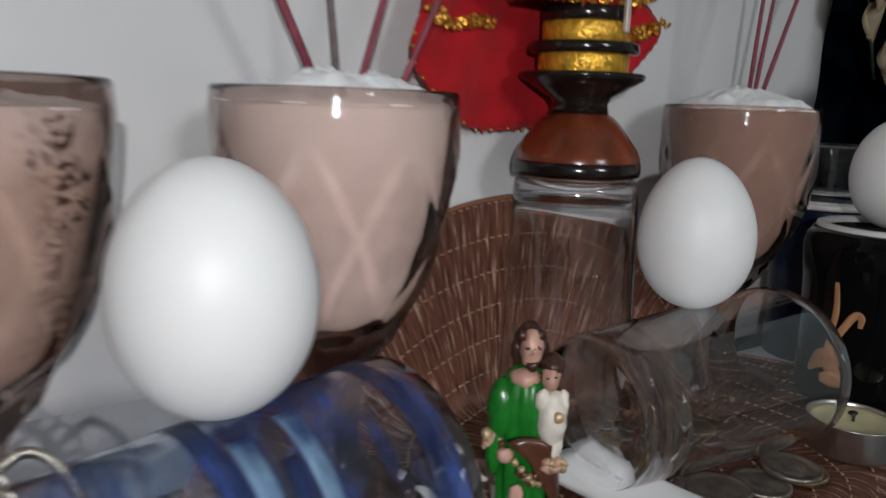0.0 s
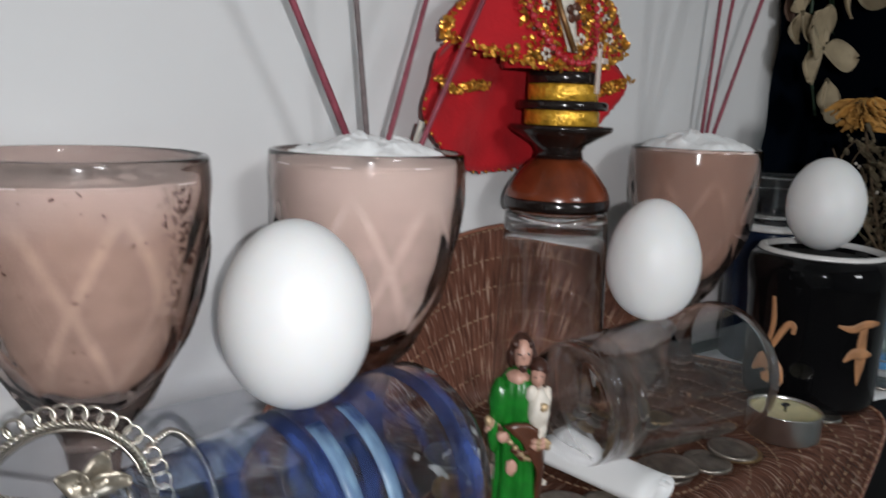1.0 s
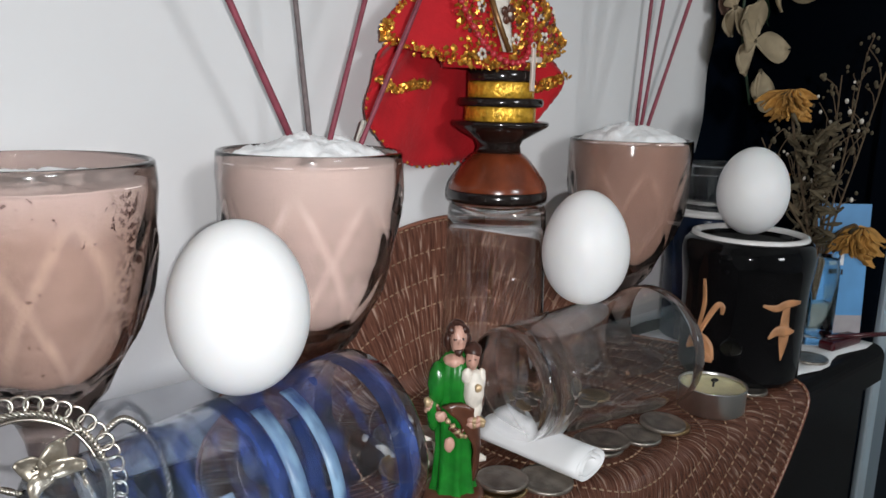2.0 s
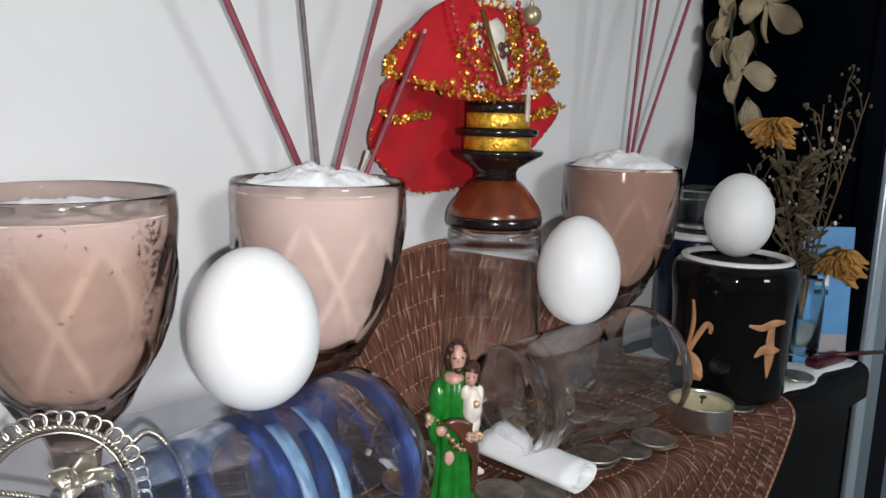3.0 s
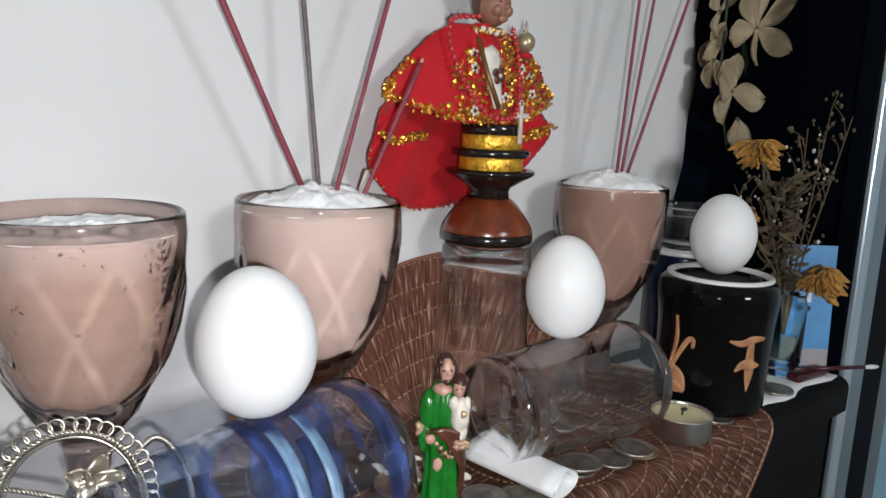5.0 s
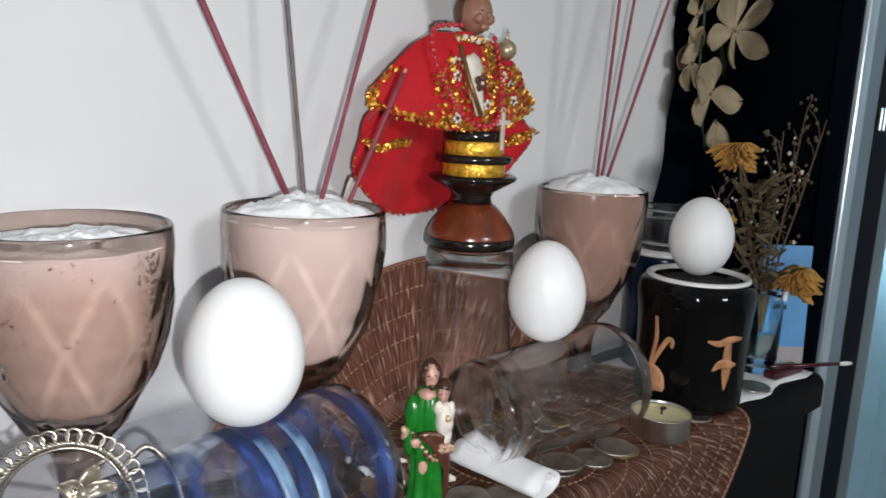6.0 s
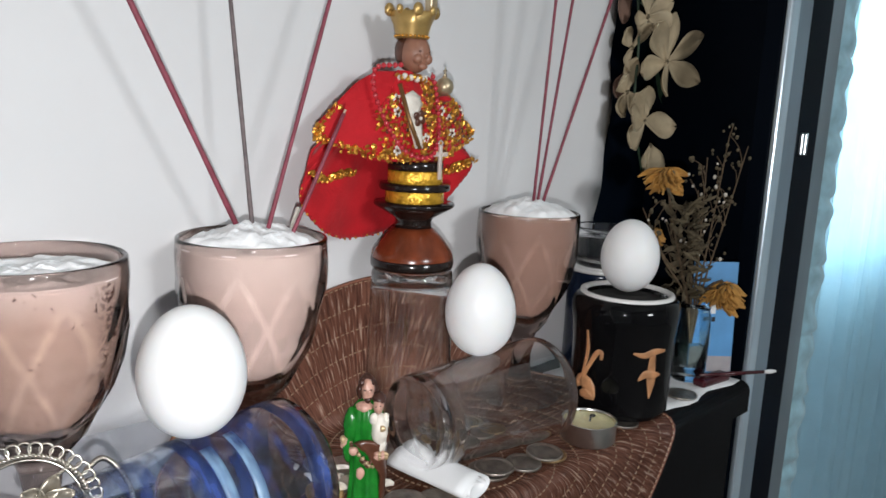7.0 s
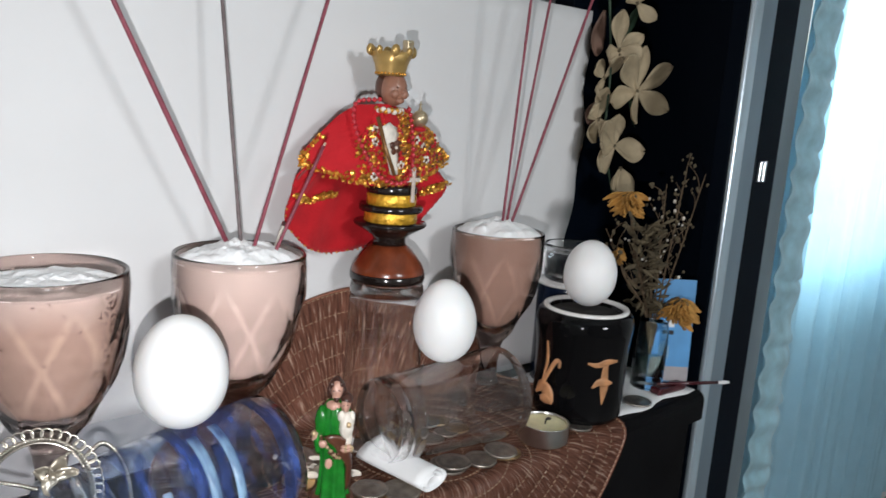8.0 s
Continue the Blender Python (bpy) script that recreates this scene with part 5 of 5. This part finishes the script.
def sprig(tip, seed, label):
    rnd = random.Random(seed)
    ob = thing("dried_sprig", SHELF @ Matrix.Translation(VX), label, "dried sprig", "dried flowers in the vase")
    tip = Vector(tip)
    line = [Vector((0, 0, 0.030)), Vector((tip.x * 0.2, tip.y * 0.2, 0.085)), tip * 0.6 + Vector((0, 0, 0.02)), tip]
    stem(line, 0.0010, 0.0004, ob)
    mid = spline(line, 8)
    for k in range(11):
        base = mid[10 + int(k * 1.25)]
        end = base + Vector((rnd.uniform(-0.020, 0.020), rnd.uniform(-0.012, 0.012), rnd.uniform(0.006, 0.030)))
        tw = part("twig", tube(spline([base, base.lerp(end, 0.5) + Vector((rnd.uniform(-1, 1), rnd.uniform(-1, 1), 1)) * 0.002, end], 4), 0.00035, 5), M_twig, ob)
        for q in range(3):
            e2 = end + Vector((rnd.uniform(-1, 1), rnd.uniform(-1, 1), rnd.uniform(-0.5, 1))) * 0.005
            part("bud", ball(e2, rnd.uniform(0.0008, 0.0015), scale=(1, 1, 1.3), u=8, v=6), M_cream if (k + q) % 7 == 0 else M_leaf, tw)


sprig((-0.019, -0.007, 0.193), 21, "thin dried sprig with tiny pale buds")
sprig((0.000, -0.014, 0.209), 22, "thin dried sprig with tiny pale buds")
sprig((0.019, -0.022, 0.203), 25, "thin dried sprig with tiny pale buds")
sprig((-0.055, 0.026, 0.150), 23, "thin dried sprig with tiny pale buds")
sprig((0.020, 0.016, 0.150), 24, "thin dried sprig with tiny pale buds")
sprig((-0.020, 0.020, 0.135), 27, "thin dried sprig with tiny pale buds")
tuft = thing("dried_foliage", SHELF @ Matrix.Translation(VX), "dark withered leaves round the stems in the vase", "dried leaves", "dried flowers in the vase")
rnd = random.Random(31)
for k in range(110):
    a, h = rnd.uniform(0, 6.28), rnd.uniform(0.072, 0.165)
    base = Vector((-0.26 * (h - 0.06) + rnd.uniform(-0.012, 0.012), 0.006 + 0.006 * math.sin(a), h * 0.95))
    tip = base + Vector((math.cos(a) * rnd.uniform(0.008, 0.020), math.sin(a) * 0.012 - 0.002, rnd.uniform(-0.010, 0.014)))
    part("withered_leaf", petal(base, tip, rnd.uniform(0.0009, 0.0024), rnd.uniform(-0.003, 0.003), 0.0004, 0.0008, 5), M_leaf, tuft)
stem([(0, 0, 0.030), (-0.006, 0.003, 0.09), (-0.018, 0.006, 0.15)], 0.0016, 0.0008, tuft)

# ---- hanging flower garland ----
gar = thing("flower_garland", SHELF, "cream artificial flower garland hanging on the dark panel", "garland")
part("vine", tube(spline([(0.512, 0.262, 1.200), (0.516, 0.252, 1.12), (0.522, 0.246, 1.05), (0.522, 0.244, 0.985), (0.545, 0.244, 0.930)], 10), 0.0012, 8), M_leafgreen, gar)


def broad_petal(base, tip, width, cup, turn=0.0):
    """A flat rounded cloth petal, broadest past its middle."""
    base, tip = Vector(base), Vector(tip)
    d = tip - base
    side = (d.cross(Vector((0, 1, 0))).normalized() + Vector((0, turn, 0))).normalized()
    up = side.cross(d).normalized()
    rows = []
    for i in range(11):
        f = i / 10
        w = width * (0.10 + 0.90 * math.sin(math.pi * f ** 1.5) ** 0.75 if 0 < f < 1 else 0.08)
        rows.append([base + d * f + side * (w * q) + up * (cup * (math.sin(f * math.pi * 0.8) - 0.7 * q * q * f) + 0.0012 * math.sin(5 * f + 4 * q)) for q in (-1, -0.6, -0.2, 0.2, 0.6, 1)])
    return sheet(rows, 0.0006)


def garland_flower(c, petals, tone=None):
    """A bloom of broad petals; petals are (along, up, breadth) from its core."""
    c = Vector(c)
    core = part("flower_core", ball(c, 0.0024, scale=(1, 0.7, 1), u=10, v=8), M_leaf, gar)
    for k, (dx, dz, w) in enumerate(petals):
        part("petal", broad_petal(c, c + Vector((dx, -0.005 - 0.004 * (k % 3), dz)), w, 0.004 + 0.002 * (k % 2), 0.3 * math.sin(k * 2.1)), tone or M_petal, core)


garland_flower((0.5530, 0.2340, 1.0325), ((0.000, 0.043, 0.0135), (-0.033, 0.030, 0.0125), (0.040, 0.026, 0.0120), (-0.046, -0.012, 0.0110), (-0.008, -0.031, 0.0120), (0.040, -0.017, 0.0115)))
garland_flower((0.5270, 0.2360, 0.9785), ((-0.004, 0.030, 0.0150), (0.042, -0.004, 0.0130), (-0.038, 0.004, 0.0125), (-0.022, -0.024, 0.0130), (-0.030, 0.022, 0.0090)))
garland_flower((0.5450, 0.2380, 0.9560), ((0.018, -0.030, 0.0160), (-0.014, -0.024, 0.0100)))
garland_flower((0.5240, 0.2400, 1.0690), ((-0.006, 0.036, 0.0130), (0.026, 0.016, 0.0085), (0.020, -0.006, 0.0120), (-0.018, -0.010, 0.0110)))
garland_flower((0.5110, 0.2460, 1.0030), ((0.004, 0.030, 0.0110), (-0.018, 0.010, 0.0090), (0.016, -0.020, 0.0110), (-0.010, -0.022, 0.0100)))
garland_flower((0.5160, 0.2480, 1.0420), ((-0.016, 0.014, 0.0090), (-0.012, -0.020, 0.0100), (0.012, 0.020, 0.0090)))
garland_flower((0.5480, 0.2420, 1.1150), ((0.010, 0.020, 0.0100), (-0.020, 0.010, 0.0100), (0.016, -0.014, 0.0090)))
for c, t, w in (((0.512, 0.256, 1.165), (0.504, 0.252, 1.118), 0.013), ((0.516, 0.256, 1.105), (0.506, 0.252, 1.062), 0.012), ((0.520, 0.256, 1.020), (0.505, 0.252, 0.998), 0.010)):
    part("leaf", broad_petal(c, t, w, 0.003), M_blush, gar, "faded pinkish-brown leaf")
for c, t, w in (((0.545, 0.262, 1.085), (0.612, 0.266, 1.078), 0.006), ((0.580, 0.262, 1.03), (0.618, 0.266, 0.992), 0.006), ((0.560, 0.262, 1.08), (0.590, 0.266, 1.118), 0.006), ((0.516, 0.250, 1.14), (0.540, 0.252, 1.19), 0.008)):
    part("leaf", broad_petal(c, t, w, 0.003), M_leafgreen, gar, "dark green leaf")

# ---- blue card, maroon case, brush, scraps ----
card = thing("picture_card", Matrix.Translation(A(0.5350, -0.1530, TOP + 0.0018)) @ pose(0, 0, 0, -4, 0, -2), "blue sky-coloured card with pale printed panels", "card")
part("card_sheet", box(-0.020, 0.020, -0.0005, 0.0005, 0.0, 0.102, 0.0002), M_card, card)
part("printed_panel", box(-0.0080, 0.0020, -0.0011, -0.0007, 0.056, 0.068), M_paper, card, "pale printed panel")
part("printed_panel", box(-0.0195, 0.0195, -0.0011, -0.0007, 0.004, 0.018), M_sand, card, "sandy lower strip")
part("printed_bar", box(-0.0080, 0.0020, -0.0011, -0.0007, 0.049, 0.053), M_dark, card)
part("printed_bar", box(-0.0100, -0.0010, -0.0011, -0.0007, 0.026, 0.038), M_blueL, card)
case = thing("maroon_case", place(0.522, -0.1420, TOP + 0.0018, -6), "small dark maroon lacquered case lying on the paper", "case")
part("case_body", box(-0.022, 0.018, -0.006, 0.006, 0, 0.007, 0.002), M_maroon, case)
part("clasp", box(0.0183, 0.0205, -0.003, 0.003, 0.002, 0.005, 0.0006), M_alu, case)
br = thing("slim_brush", SHELF, "slim dark red handled brush with a white tip", "brush")
b0, b1 = Vector((0.505, 0.1460, TOP + 0.0108)), Vector((0.578, 0.1120, TOP + 0.0085))
part("handle", tube([b0, b0.lerp(b1, 0.5), b0.lerp(b1, 0.84)], 0.0016, 10, taper=[0.0012, 0.0019, 0.0014]), M_maroon, br)
part("white_tip", tube([b0.lerp(b1, 0.841), b0.lerp(b1, 0.93), b1], 0.0016, 10, taper=[0.0014, 0.0020, 0.0012]), M_paper, br, "white tip")
rnd = random.Random(17)
for k in range(14):
    s0, n0 = rnd.uniform(0.148, 0.180), rnd.uniform(-0.222, -0.170)
    base = A(s0, n0, MAT + rnd.uniform(0.0055, 0.008))
    t = rnd.uniform(0, 6.28)
    thing("paper_scrap", Matrix.Identity(4), "tiny pale torn scrap lying on the coins", "scrap", "pale scraps",
          petal(base, base + Vector((math.cos(t), math.sin(t), rnd.uniform(-0.1, 0.3))) * rnd.uniform(0.006, 0.011), rnd.uniform(0.0015, 0.003), 0.001, 0.0005, 0.0006, 4), (M_cream,))
